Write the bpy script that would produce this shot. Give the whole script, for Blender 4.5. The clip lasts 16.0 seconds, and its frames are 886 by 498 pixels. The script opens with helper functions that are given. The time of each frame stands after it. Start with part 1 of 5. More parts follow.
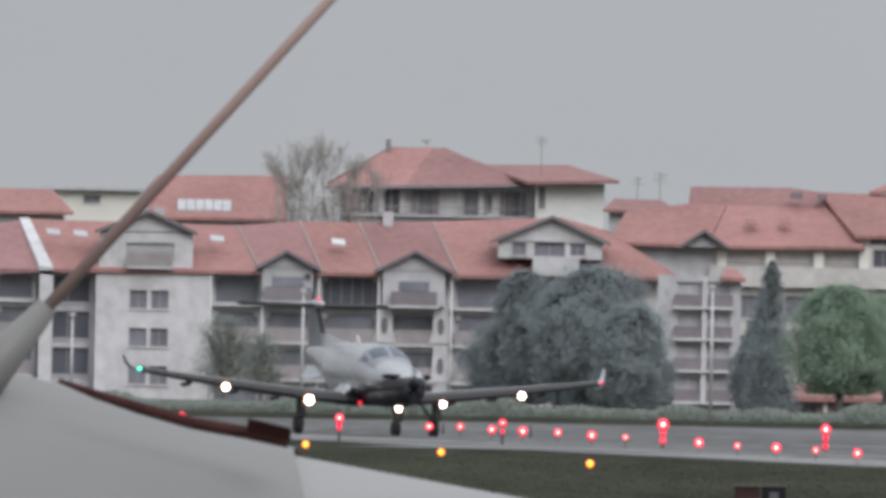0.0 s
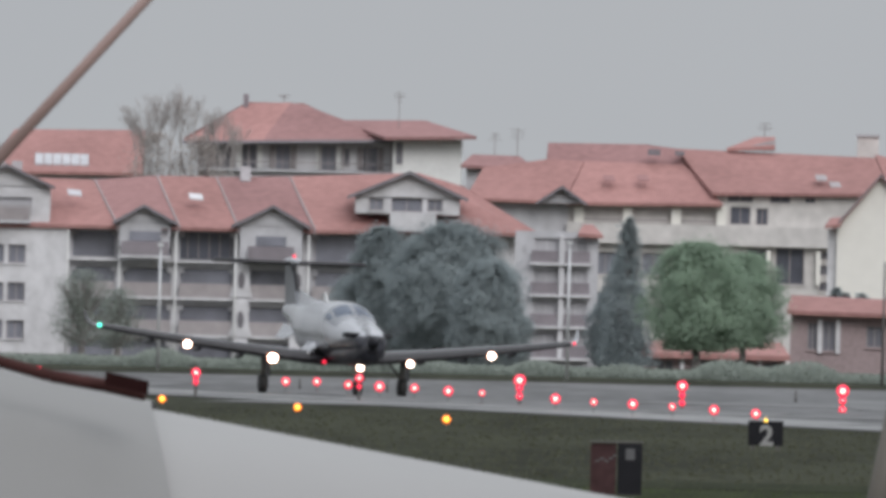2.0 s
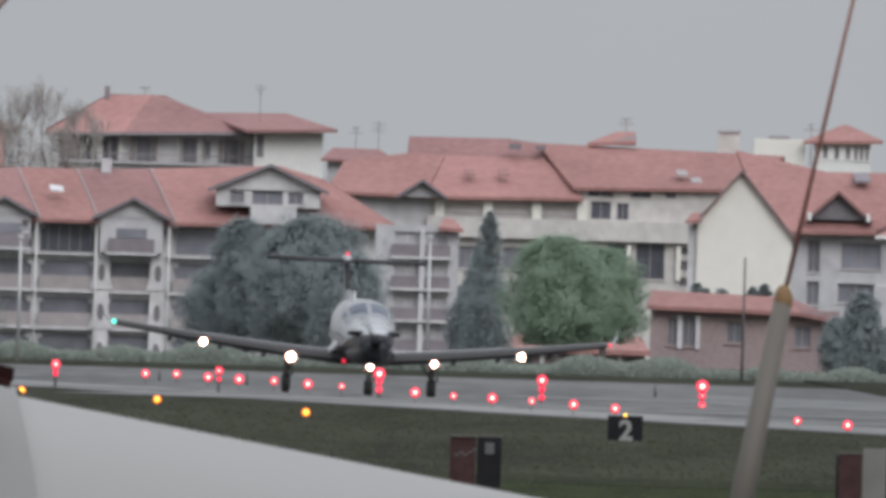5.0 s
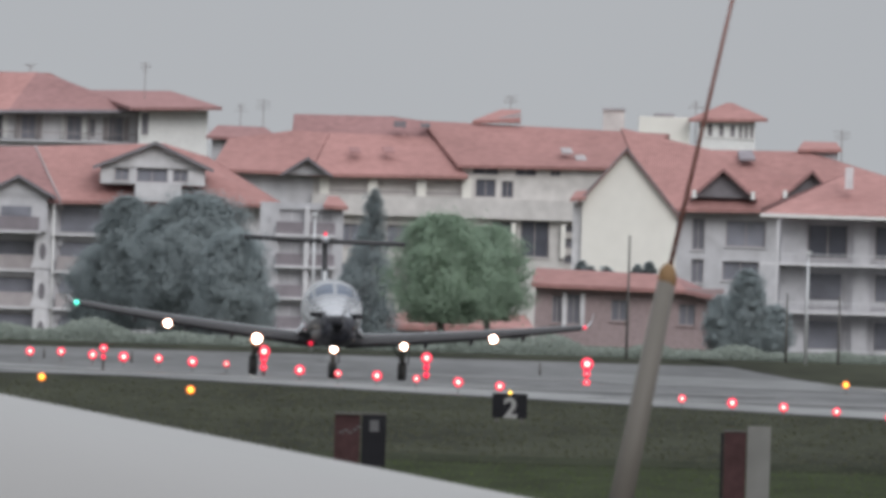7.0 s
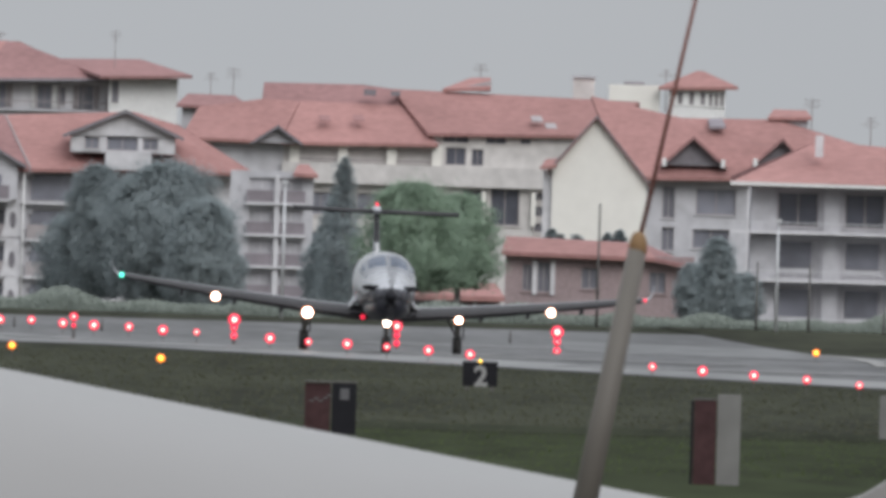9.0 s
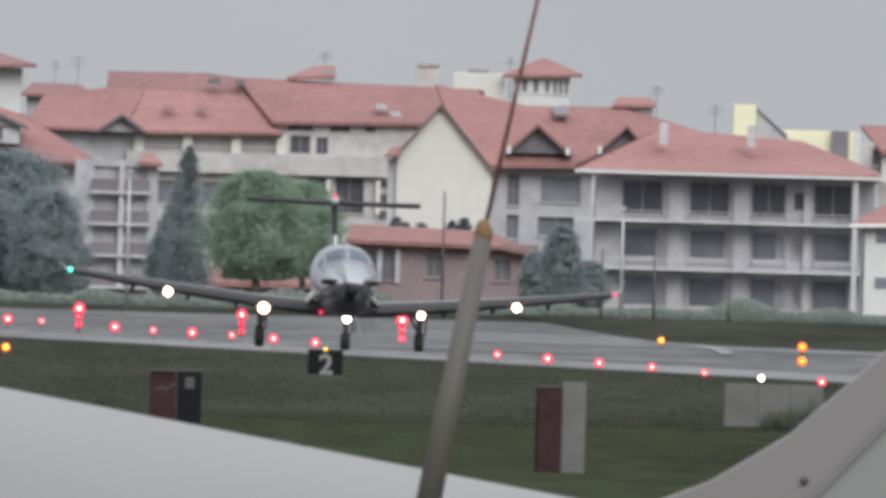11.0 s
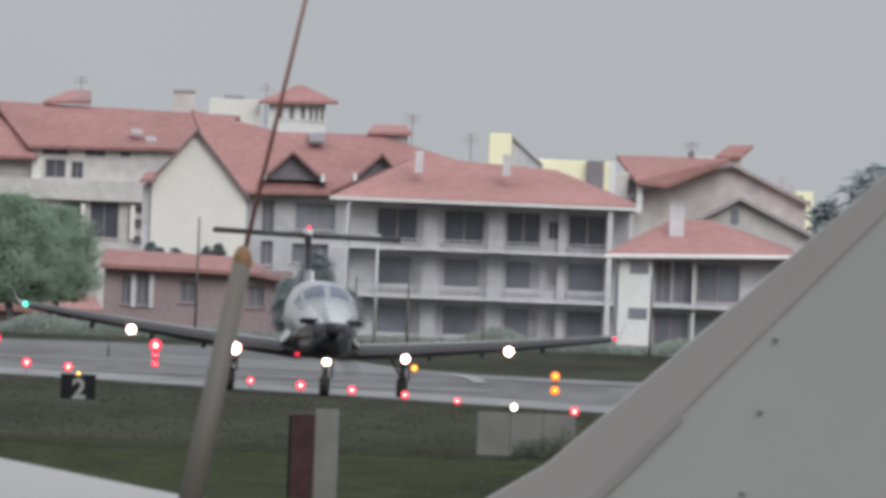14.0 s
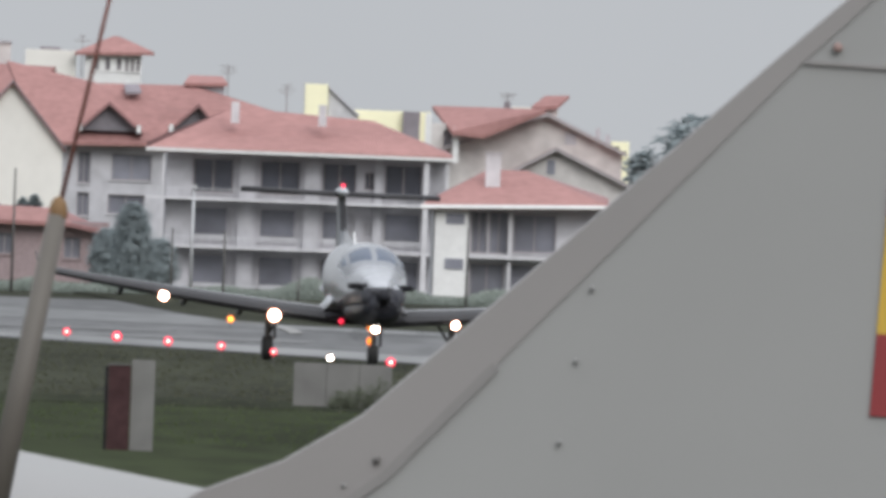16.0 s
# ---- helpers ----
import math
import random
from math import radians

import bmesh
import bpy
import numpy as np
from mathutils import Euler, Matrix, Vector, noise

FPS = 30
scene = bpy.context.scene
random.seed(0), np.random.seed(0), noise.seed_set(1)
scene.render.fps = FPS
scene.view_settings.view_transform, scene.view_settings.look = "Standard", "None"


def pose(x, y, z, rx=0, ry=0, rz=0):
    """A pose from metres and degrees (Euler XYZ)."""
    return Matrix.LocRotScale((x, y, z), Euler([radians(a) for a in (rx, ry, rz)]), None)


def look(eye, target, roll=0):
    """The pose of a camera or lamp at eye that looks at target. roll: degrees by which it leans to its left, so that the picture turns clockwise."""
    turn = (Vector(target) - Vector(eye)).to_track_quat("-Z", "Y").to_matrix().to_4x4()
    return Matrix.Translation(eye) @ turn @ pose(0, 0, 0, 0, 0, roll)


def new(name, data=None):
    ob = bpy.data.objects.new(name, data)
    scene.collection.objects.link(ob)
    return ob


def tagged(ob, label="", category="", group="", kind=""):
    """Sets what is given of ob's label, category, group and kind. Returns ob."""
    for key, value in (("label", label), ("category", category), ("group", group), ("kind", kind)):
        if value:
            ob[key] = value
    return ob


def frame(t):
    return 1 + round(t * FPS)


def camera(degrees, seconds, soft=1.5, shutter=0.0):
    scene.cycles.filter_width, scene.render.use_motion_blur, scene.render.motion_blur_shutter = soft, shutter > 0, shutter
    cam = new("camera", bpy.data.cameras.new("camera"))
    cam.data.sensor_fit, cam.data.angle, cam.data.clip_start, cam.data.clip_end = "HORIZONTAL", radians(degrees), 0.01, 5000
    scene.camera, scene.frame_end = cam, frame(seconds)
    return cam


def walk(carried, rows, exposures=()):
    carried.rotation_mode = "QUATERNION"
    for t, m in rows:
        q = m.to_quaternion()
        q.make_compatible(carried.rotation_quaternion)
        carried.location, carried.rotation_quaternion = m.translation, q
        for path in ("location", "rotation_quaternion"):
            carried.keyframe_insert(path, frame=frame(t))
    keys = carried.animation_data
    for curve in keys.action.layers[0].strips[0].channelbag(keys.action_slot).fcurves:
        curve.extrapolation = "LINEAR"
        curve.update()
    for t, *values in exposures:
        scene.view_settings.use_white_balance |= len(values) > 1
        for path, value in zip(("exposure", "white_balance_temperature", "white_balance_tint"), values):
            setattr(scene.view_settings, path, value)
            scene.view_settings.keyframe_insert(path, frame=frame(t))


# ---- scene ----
# A turboprop rolls along a wet runway towards a long lens; red-roofed houses behind,
# a parked white aircraft close to the camera. Bearings and drops below are in 1/80000 rad,
# counted from the camera's middle bearing and from its horizon.
ARC = 80000.0
EYE = Vector((0.0, 0.0, 4.1))


def sight(b, e, d):
    """The place at bearing b, drop e and distance d metres."""
    return Vector((b / ARC * d, d, EYE.z - e / ARC * d))


# ---- camera ----
CAM = (
    (0, -707.1, -111.5, 1.16),
    (0.1, -701, -90, 1.14),
    (0.2, -692, -32, 1.12),
    (0.3, -683, -5, 1.10),
    (0.4, -674, 18, 1.08),
    (0.5, -665.6, 34.6, 1.07),
    (1, -546.7, 43.1, 1.34),
    (1.5, -468.6, -20.5, 1.47),
    (2, -452.7, -38.2, 1.39),
    (2.5, -468.6, -36.6, 1.48),
    (3, -461.9, -11.1, 1.55),
    (3.5, -354.9, -20.8, 1.59),
    (4, -282.0, -35.5, 1.76),
    (4.2, -263.6, -24.6, 1.83),
    (6.3, -83.8, -51.4, 1.51),
    (6.5, -74.8, -43.4, 1.82),
    (7, -0.0, -0.0, 1.75),
    (7.5, 33.1, 17.1, 1.80),
    (8, 0.5, 46.3, 1.79),
    (8.2, 0.8, 61.0, 1.80),
    (10.3, 165.8, 41.7, 1.55),
    (10.5, 204.5, 45.8, 1.61),
    (11, 329.6, 67.8, 1.58),
    (11.5, 413.2, 88.3, 1.45),
    (12, 444.4, 89.6, 1.60),
    (12.5, 480.8, -11.0, 1.72),
    (13, 570.5, -77.5, 2.04),
    (13.5, 671.9, -37.1, 1.96),
    (14, 763.0, 6.0, 2.20),
    (14.5, 827.9, 8.0, 2.10),
    (15, 862.1, 58.2, 1.98),
    (15.5, 985.9, 83.6, 2.16),
    (16, 1091.4, 80.8, 2.14),
)
cam = camera(1.123, 16.0, soft=4.1, shutter=0.3)
cam.data.dof.use_dof = True
cam.data.dof.focus_distance = 1400.0
cam.data.dof.aperture_fstop = 560.0
# the hand sways a few millimetres
SWAY_T = (0, 1.5, 2.5, 3.5, 4.2, 6.5, 7, 11, 12.5, 13, 16)
SWAY_X = (0.0055, 0.006, 0.003, 0.001, -0.001, 0.0015, 0, -0.001, -0.0035, -0.0055, -0.005)
SWAY_Z = (0.0045, 0.0045, 0.002, 0, -0.001, 0, 0, 0, 0, 0, 0)


def aim(t, b, e, roll):
    s = Vector((float(np.interp(t, SWAY_T, SWAY_X)), 0, float(np.interp(t, SWAY_T, SWAY_Z))))
    return look(EYE + s, sight(b, e, 1000.0) + s, roll)


walk(cam, [(t, aim(t, b, e, roll)) for t, b, e, roll in CAM],
     exposures=[(0, 0.06), (0.5, 0.18), (1.2, 0.16), (2.5, 0.06), (4.2, 0.04), (8.2, 0.11), (12, 0.24), (12.5, 0.27), (13, -0.06), (13.5, 0.0), (14, 0.12), (14.5, 0.18), (15, 0.16), (15.5, 0.36), (16, 0.31)])

# ---- light: an overcast sky ----
world = bpy.data.worlds.new("overcast")
scene.world = world
world.use_nodes = True
wn, wl = world.node_tree.nodes, world.node_tree.links
sky = wn.new("ShaderNodeTexSky")
sky.sky_type, sky.sun_disc = "NISHITA", False
sky.sun_elevation, sky.sun_rotation = radians(31.5), radians(161)
sky.air_density, sky.dust_density = 1.5, 4.0
cloud = wn.new("ShaderNodeTexNoise")
cloud.inputs["Scale"].default_value = 60.0
cloud.inputs["Detail"].default_value = 5.0
grey = wn.new("ShaderNodeMixRGB")
grey.inputs[1].default_value = (0.408, 0.427, 0.456, 1)
grey.inputs[2].default_value = (0.457, 0.474, 0.498, 1)
wl.new(cloud.outputs["Fac"], grey.inputs[0])
clear = wn.new("ShaderNodeMixRGB")
clear.blend_type = "MULTIPLY"
clear.inputs[0].default_value = 1.0
clear.inputs[2].default_value = (0.08, 0.08, 0.08, 1)
wl.new(sky.outputs[0], clear.inputs[1])
both = wn.new("ShaderNodeMixRGB")
both.inputs[0].default_value = 0.94
wl.new(clear.outputs[0], both.inputs[1])
wl.new(grey.outputs[0], both.inputs[2])
wl.new(both.outputs[0], wn["Background"].inputs[0])
# an overcast sky is about three times brighter overhead than at the horizon
way, axis, rise = wn.new("ShaderNodeTexCoord"), wn.new("ShaderNodeSeparateXYZ"), wn.new("ShaderNodeMapRange")
wl.new(way.outputs["Generated"], axis.inputs[0])
wl.new(axis.outputs["Z"], rise.inputs["Value"])
rise.inputs["From Min"].default_value, rise.inputs["From Max"].default_value = 0.02, 1.0
rise.inputs["To Min"].default_value, rise.inputs["To Max"].default_value = 1.0, 3.0
wl.new(rise.outputs[0], wn["Background"].inputs[1])

sun = new("sun", bpy.data.lights.new("sun", "SUN"))
sun.data.energy, sun.data.angle, sun.data.color = 1.1, radians(30), (0.99, 0.98, 1.0)
sun.matrix_world = look((0, 0, 50), (-14, 40, 24))


# ---- materials ----
def mat(name, c, rough=0.7, metal=0.0, var=0.25, grain=1.0, stain=0.1, bump=0.0, spec=0.5, each=0.0, tile=None, stretch=None, hard=0.35):
    """A surface with variation at two scales; grain and stain are sizes per metre; each: variation from piece to piece."""
    m = bpy.data.materials.new(name)
    m.use_nodes = True
    n, l = m.node_tree.nodes, m.node_tree.links
    b = n["Principled BSDF"]
    b.inputs["Roughness"].default_value, b.inputs["Metallic"].default_value = rough, metal
    b.inputs["Specular IOR Level"].default_value = spec
    co = n.new("ShaderNodeTexCoord")
    fine, wide = n.new("ShaderNodeTexNoise"), n.new("ShaderNodeTexNoise")
    for tex, s, det in ((fine, grain, 6.0), (wide, stain, 4.0)):
        tex.inputs["Scale"].default_value, tex.inputs["Detail"].default_value = s, det
        if stretch:
            mp = n.new("ShaderNodeMapping")
            mp.inputs["Scale"].default_value = stretch
            l.new(co.outputs["Object"], mp.inputs["Vector"])
            l.new(mp.outputs[0], tex.inputs["Vector"])
        else:
            l.new(co.outputs["Object"], tex.inputs["Vector"])
    add = n.new("ShaderNodeMath")
    add.operation = "ADD"
    l.new(fine.outputs["Fac"], add.inputs[0])
    l.new(wide.outputs["Fac"], add.inputs[1])
    last = add.outputs[0]
    if each:
        info, mul, plus = n.new("ShaderNodeObjectInfo"), n.new("ShaderNodeMath"), n.new("ShaderNodeMath")
        mul.operation, mul.inputs[1].default_value = "MULTIPLY_ADD", each
        mul.inputs[2].default_value = -each / 2
        l.new(info.outputs["Random"], mul.inputs[0])
        l.new(mul.outputs[0], plus.inputs[0])
        l.new(last, plus.inputs[1])
        last = plus.outputs[0]
    ramp = n.new("ShaderNodeMapRange")
    ramp.inputs["From Min"].default_value, ramp.inputs["From Max"].default_value = 1 - hard, 1 + hard
    ramp.inputs["To Min"].default_value, ramp.inputs["To Max"].default_value = 1 - var, 1 + var
    l.new(last, ramp.inputs["Value"])
    mix = n.new("ShaderNodeMixRGB")
    mix.blend_type, mix.inputs[0].default_value = "MULTIPLY", 1.0
    mix.inputs[1].default_value = (*c, 1)
    l.new(ramp.outputs[0], mix.inputs[2])
    l.new(mix.outputs[0], b.inputs["Base Color"])
    height = fine.outputs["Fac"]
    if tile:
        wave = n.new("ShaderNodeTexWave")
        wave.wave_type, wave.bands_direction = "BANDS", tile[0]
        wave.inputs["Scale"].default_value, wave.inputs["Distortion"].default_value = tile[1], 0.6
        l.new(co.outputs["Object"], wave.inputs["Vector"])
        height = wave.outputs["Fac"]
    if bump:
        bp = n.new("ShaderNodeBump")
        bp.inputs["Strength"].default_value, bp.inputs["Distance"].default_value = bump, 0.05
        l.new(height, bp.inputs["Height"])
        l.new(bp.outputs[0], b.inputs["Normal"])
    return m


def leaf(name, c, var, rough=0.8, spec=0.15):
    """Foliage: dull leaves that let half of the light through."""
    m = mat(name, c, rough, var=var, grain=0.8, stain=0.25, spec=spec)
    n, l = m.node_tree.nodes, m.node_tree.links
    b, out = n["Principled BSDF"], n["Material Output"]
    tr, mx = n.new("ShaderNodeBsdfTranslucent"), n.new("ShaderNodeMixShader")
    mx.inputs[0].default_value = 0.5
    l.new(b.inputs["Base Color"].links[0].from_socket, tr.inputs["Color"])
    l.new(b.outputs[0], mx.inputs[1])
    l.new(tr.outputs[0], mx.inputs[2])
    l.new(mx.outputs[0], out.inputs["Surface"])
    return m


def glow(name, c, power):
    m = bpy.data.materials.new(name)
    m.use_nodes = True
    b = m.node_tree.nodes["Principled BSDF"]
    b.inputs["Base Color"].default_value = (*c, 1)
    b.inputs["Emission Color"].default_value = (*c, 1)
    b.inputs["Emission Strength"].default_value = power
    return m


FLAT = (1.0, 0.06, 1.0)
ASPHALT = mat("wet asphalt", (0.060, 0.059, 0.060), 0.5, var=0.6, grain=0.9, stain=0.16, bump=0.4, spec=0.2, stretch=FLAT, hard=0.16)
CONCRETE = mat("pale concrete", (0.072, 0.072, 0.0715), 0.5, var=0.4, grain=0.8, stain=0.2, stretch=FLAT, hard=0.16)
WETEDGE = mat("wet pale shoulder", (0.088, 0.087, 0.086), 0.32, var=0.5, grain=0.9, stain=0.2, spec=0.2, stretch=FLAT, hard=0.16)
STRIPE = mat("painted taxiway line", (0.2, 0.195, 0.185), 0.6, var=0.3, grain=1.5, stain=0.25, stretch=FLAT)
SHEEN = mat("pale wet sheen", (0.088, 0.087, 0.086), 0.5, var=0.35, grain=1.5, stain=0.25, stretch=FLAT)
SOIL = mat("rough grass ground", (0.036, 0.0385, 0.0265), 0.95, var=0.35, grain=0.9, stain=0.14, spec=0.03, stretch=FLAT, hard=0.18)
DITCH = mat("dark rank grass", (0.024, 0.028, 0.016), 0.95, var=0.35, grain=0.9, stain=0.14, spec=0.03, stretch=FLAT, hard=0.2)
STEP = mat("brown grey joint", (0.215, 0.208, 0.203), 0.7, var=0.1, grain=10.0)
LAWN = mat("mown green grass", (0.027, 0.034, 0.016), 0.95, var=0.35, grain=0.9, stain=0.14, spec=0.03, stretch=FLAT, hard=0.2)
BLADE = leaf("grass blades", (0.088, 0.115, 0.045), 0.3)
DRYBLADE = leaf("dry grass blades", (0.092, 0.096, 0.066), 0.3)
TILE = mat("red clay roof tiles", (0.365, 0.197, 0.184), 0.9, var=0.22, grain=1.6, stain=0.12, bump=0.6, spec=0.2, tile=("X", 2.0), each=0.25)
# darker than TILE; on hip sides, backs and some front planes
TILEDIM = mat("darker clay roof tiles", (0.315, 0.178, 0.174), 0.9, var=0.22, grain=1.6, stain=0.12, bump=0.6, spec=0.2, tile=("X", 2.0), each=0.25)
PLASTER = mat("weathered white render", (0.60, 0.594, 0.612), 0.9, var=0.2, grain=1.2, stain=0.15, bump=0.1, each=0.12)
BEIGE = mat("weathered beige render", (0.585, 0.562, 0.545), 0.9, var=0.18, grain=1.2, stain=0.15, bump=0.1, each=0.1)
CREAM = mat("cream render", (0.77, 0.75, 0.70), 0.9, var=0.05, grain=1.0, stain=0.1)
GREYWALL = mat("grey render", (0.50, 0.498, 0.522), 0.9, var=0.22, grain=1.0, stain=0.12, each=0.15)
# dull wall render; in loggia openings the recess shade is put into it
SHADE = mat("dull render and loggia shade", (0.47, 0.465, 0.49), 0.9, var=0.2, grain=0.8, stain=0.15, each=0.2)
TIMBER = mat("grey stained timber", (0.33, 0.30, 0.305), 0.8, var=0.25, grain=3.0, stain=0.3)
# dark boards; also the painted shade inside dormers and ovals
DARKGABLE = mat("dark boards and opening shade", (0.185, 0.175, 0.192), 0.8, var=0.2, grain=3.0, stain=0.3)
PARAPET = mat("brownish grey parapet render", (0.36, 0.33, 0.335), 0.9, var=0.18, grain=1.2, stain=0.2, each=0.15)
DARKPARAPET = mat("dark purple grey parapet paint", (0.24, 0.215, 0.235), 0.9, var=0.2, grain=1.2, stain=0.2, each=0.15)
BRICK = mat("dull red brick", (0.315, 0.247, 0.25), 0.9, var=0.2, grain=4.0, stain=0.3)
# glass colour is raised to put the distance haze into it
GLASS = mat("dark window glass with painted haze", (0.21, 0.215, 0.25), 0.2, var=0.3, grain=0.4, stain=0.2, each=0.4)
DARKGLASS = mat("dark glass and loggia shade", (0.10, 0.105, 0.13), 0.15, var=0.3, grain=0.4, stain=0.2)
# near-white yellow stands in for sun falling on the far houses
YELLOW = mat("yellow render with painted sunlight", (0.98, 0.94, 0.66), 0.6, var=0.03, grain=1.0, stain=0.1)
STEEL = mat("galvanised steel", (0.55, 0.56, 0.57), 0.45, metal=0.3, var=0.15, grain=3.0, stain=0.5)
DARKPOLE = mat("dark pole", (0.11, 0.105, 0.10), 0.8, var=0.2, grain=3.0)
TWIG = mat("pale bare twigs", (0.42, 0.39, 0.38), 0.9, var=0.2, grain=5.0)
BARK = mat("bark", (0.24, 0.22, 0.215), 0.9, var=0.3, grain=5.0, stain=0.8, bump=0.5)
# foliage colours are lightened to carry the distance haze
LEAFDARK = leaf("hazed dark blue green foliage", (0.355, 0.40, 0.41), 0.10, 0.9, 0.2)
LEAFGREEN = leaf("hazed fresh green foliage", (0.335, 0.43, 0.33), 0.10, 0.9, 0.2)
LEAFGREY = leaf("hazed grey green foliage", (0.30, 0.335, 0.30), 0.10, 0.9, 0.2)
LEAFBROWN = leaf("hazed brownish budding foliage", (0.42, 0.375, 0.35), 0.2)
WEED = leaf("rank green weeds", (0.15, 0.165, 0.12), 0.3)
BLACK = mat("black paint", (0.016, 0.016, 0.019), 0.8, var=0.25, grain=3.0, stain=0.6, spec=0.12)
WHITE = mat("white paint", (0.75, 0.75, 0.74), 0.5, var=0.08, grain=3.0, stain=0.6)
MAROON = mat("faded red panel", (0.058, 0.031, 0.032), 0.75, var=0.35, grain=6.0, stain=1.5, spec=0.1)
SILVER = mat("silver grey aircraft paint", (0.44, 0.446, 0.466), 0.26, metal=0.6, var=0.08, grain=2.0, stain=0.5)
NAVY = mat("dark blue aircraft belly", (0.026, 0.027, 0.036), 0.45, var=0.2, grain=2.0, stain=0.5)
TAILGREY = mat("blue grey tail paint", (0.24, 0.25, 0.27), 0.35, metal=0.2, var=0.1, grain=2.0, stain=0.5)
NOTICE = mat("dull grey notice", (0.10, 0.10, 0.105), 0.7, var=0.2, grain=10.0)
BOOT = mat("black rubber boot", (0.030, 0.029, 0.032), 0.6, var=0.2, grain=5.0)
CANOPY = mat("cockpit glass", (0.075, 0.095, 0.135), 0.12, var=0.15, grain=2.0, spec=0.35)
TYRE = mat("tyre rubber", (0.02, 0.02, 0.02), 0.8, var=0.2, grain=8.0)
HULL = mat("white hull paint", (0.252, 0.246, 0.241), 0.42, var=0.03, grain=6.0, stain=1.2, spec=0.5)
COWL = mat("light grey panel paint", (0.19, 0.187, 0.182), 0.55, var=0.04, grain=6.0, stain=1.2)
FIN = mat("matt grey fin paint", (0.270, 0.272, 0.265), 0.6, var=0.04, grain=5.0, stain=1.5)
FINEDGE = mat("grey leading edge paint", (0.245, 0.234, 0.228), 0.5, var=0.05, grain=6.0, stain=2.0)
SEAL = mat("brown rubber seal", (0.060, 0.026, 0.024), 0.8, var=0.3, grain=20.0, stain=5.0, spec=0.1)
SEALDARK = mat("dark rubber clip", (0.022, 0.008, 0.008), 0.85, var=0.3, grain=20.0, spec=0.05)
MAST = mat("olive grey mast sleeve", (0.122, 0.110, 0.095), 0.6, var=0.1, grain=20.0, stain=4.0)
RIB = mat("brown mast tip", (0.20, 0.115, 0.05), 0.7, var=0.15, grain=20.0)
WIRE = mat("reddish whip", (0.20, 0.085, 0.07), 0.55, var=0.15, grain=20.0)
ROD = mat("brown grey rod", (0.29, 0.20, 0.18), 0.6, var=0.15, grain=10.0)
RIVET = mat("dull rivet", (0.25, 0.25, 0.245), 0.6, var=0.1, grain=20.0)
BLOCK = mat("weathered grey concrete", (0.17, 0.168, 0.16), 0.85, var=0.25, grain=1.5, stain=0.4)
FLAGY = mat("yellow flag stripe", (0.52, 0.34, 0.04), 0.5, var=0.05, grain=8.0)
FLAGR = mat("red flag stripe", (0.22, 0.022, 0.025), 0.5, var=0.06, grain=8.0)
REDLAMP = glow("red lamp glass", (1.0, 0.03, 0.08), 0.95)
REDCORE = glow("red lamp filament", (1.0, 0.62, 0.52), 2.2)
AMBERLAMP = glow("amber lamp glass", (1.0, 0.22, 0.02), 1.1)
AMBERCORE = glow("amber lamp filament", (1.0, 0.62, 0.08), 2.2)
WHITELAMP = glow("landing light", (1.0, 0.95, 0.86), 14.0)
# warm glowing ring stands in for the halo round the white lamps
WARMRING = glow("warm halo round white lamps", (1.0, 0.42, 0.25), 0.9)
GREENLAMP = glow("green position light", (0.1, 0.9, 0.65), 1.6)


# ---- mesh helpers ----
def part(name, bm, material, parent=None, label="", smooth=False):
    me = bpy.data.meshes.new(name)
    bmesh.ops.recalc_face_normals(bm, faces=bm.faces)
    bm.to_mesh(me)
    bm.free()
    me.materials.append(material)
    if smooth:
        for p in me.polygons:
            p.use_smooth = True
    ob = new(name, me)
    ob.parent = parent
    if label:
        ob["label"] = label
    return ob


def thing(name, place, label, category, group="", kind=""):
    ob = new(name)
    ob.location = place
    return tagged(ob, label, category, group, kind)


def box(bm, x0, x1, y0, y1, z0, z1):
    v = [bm.verts.new(p) for p in ((x0, y0, z0), (x1, y0, z0), (x1, y1, z0), (x0, y1, z0),
                                   (x0, y0, z1), (x1, y0, z1), (x1, y1, z1), (x0, y1, z1))]
    for f in ((3, 2, 1, 0), (4, 5, 6, 7), (0, 1, 5, 4), (1, 2, 6, 5), (2, 3, 7, 6), (3, 0, 4, 7)):
        bm.faces.new([v[i] for i in f])
    return bm


def boxed(*a):
    return box(bmesh.new(), *a)


def slab(pts, thick, way=(0, 0, -1)):
    """A flat plate under the outline pts."""
    bm = bmesh.new()
    w = Vector(way) * thick
    a = [bm.verts.new(p) for p in pts]
    b = [bm.verts.new(Vector(p) + w) for p in pts]
    bm.faces.new(a)
    bm.faces.new(b[::-1])
    for i in range(len(pts)):
        j = (i + 1) % len(pts)
        bm.faces.new((a[i], b[i], b[j], a[j]))
    return bm


def ring_loft(bm, rings, closed=True):
    vs = [[bm.verts.new(p) for p in r] for r in rings]
    n = len(vs[0])
    for a, b in zip(vs, vs[1:]):
        for i in range(n):
            j = (i + 1) % n
            bm.faces.new((a[i], a[j], b[j], b[i]))
    if closed:
        bm.faces.new(vs[0][::-1])
        bm.faces.new(vs[-1])
    return bm


def tube(p, q, r0, r1, n=8, bm=None):
    p, q = Vector(p), Vector(q)
    bm = bm or bmesh.new()
    a = (q - p).to_track_quat("Z", "Y").to_matrix()
    ring = [Vector((math.cos(k * math.tau / n), math.sin(k * math.tau / n), 0)) for k in range(n)]
    return ring_loft(bm, [[p + a @ (v * r0) for v in ring], [q + a @ (v * r1) for v in ring]])


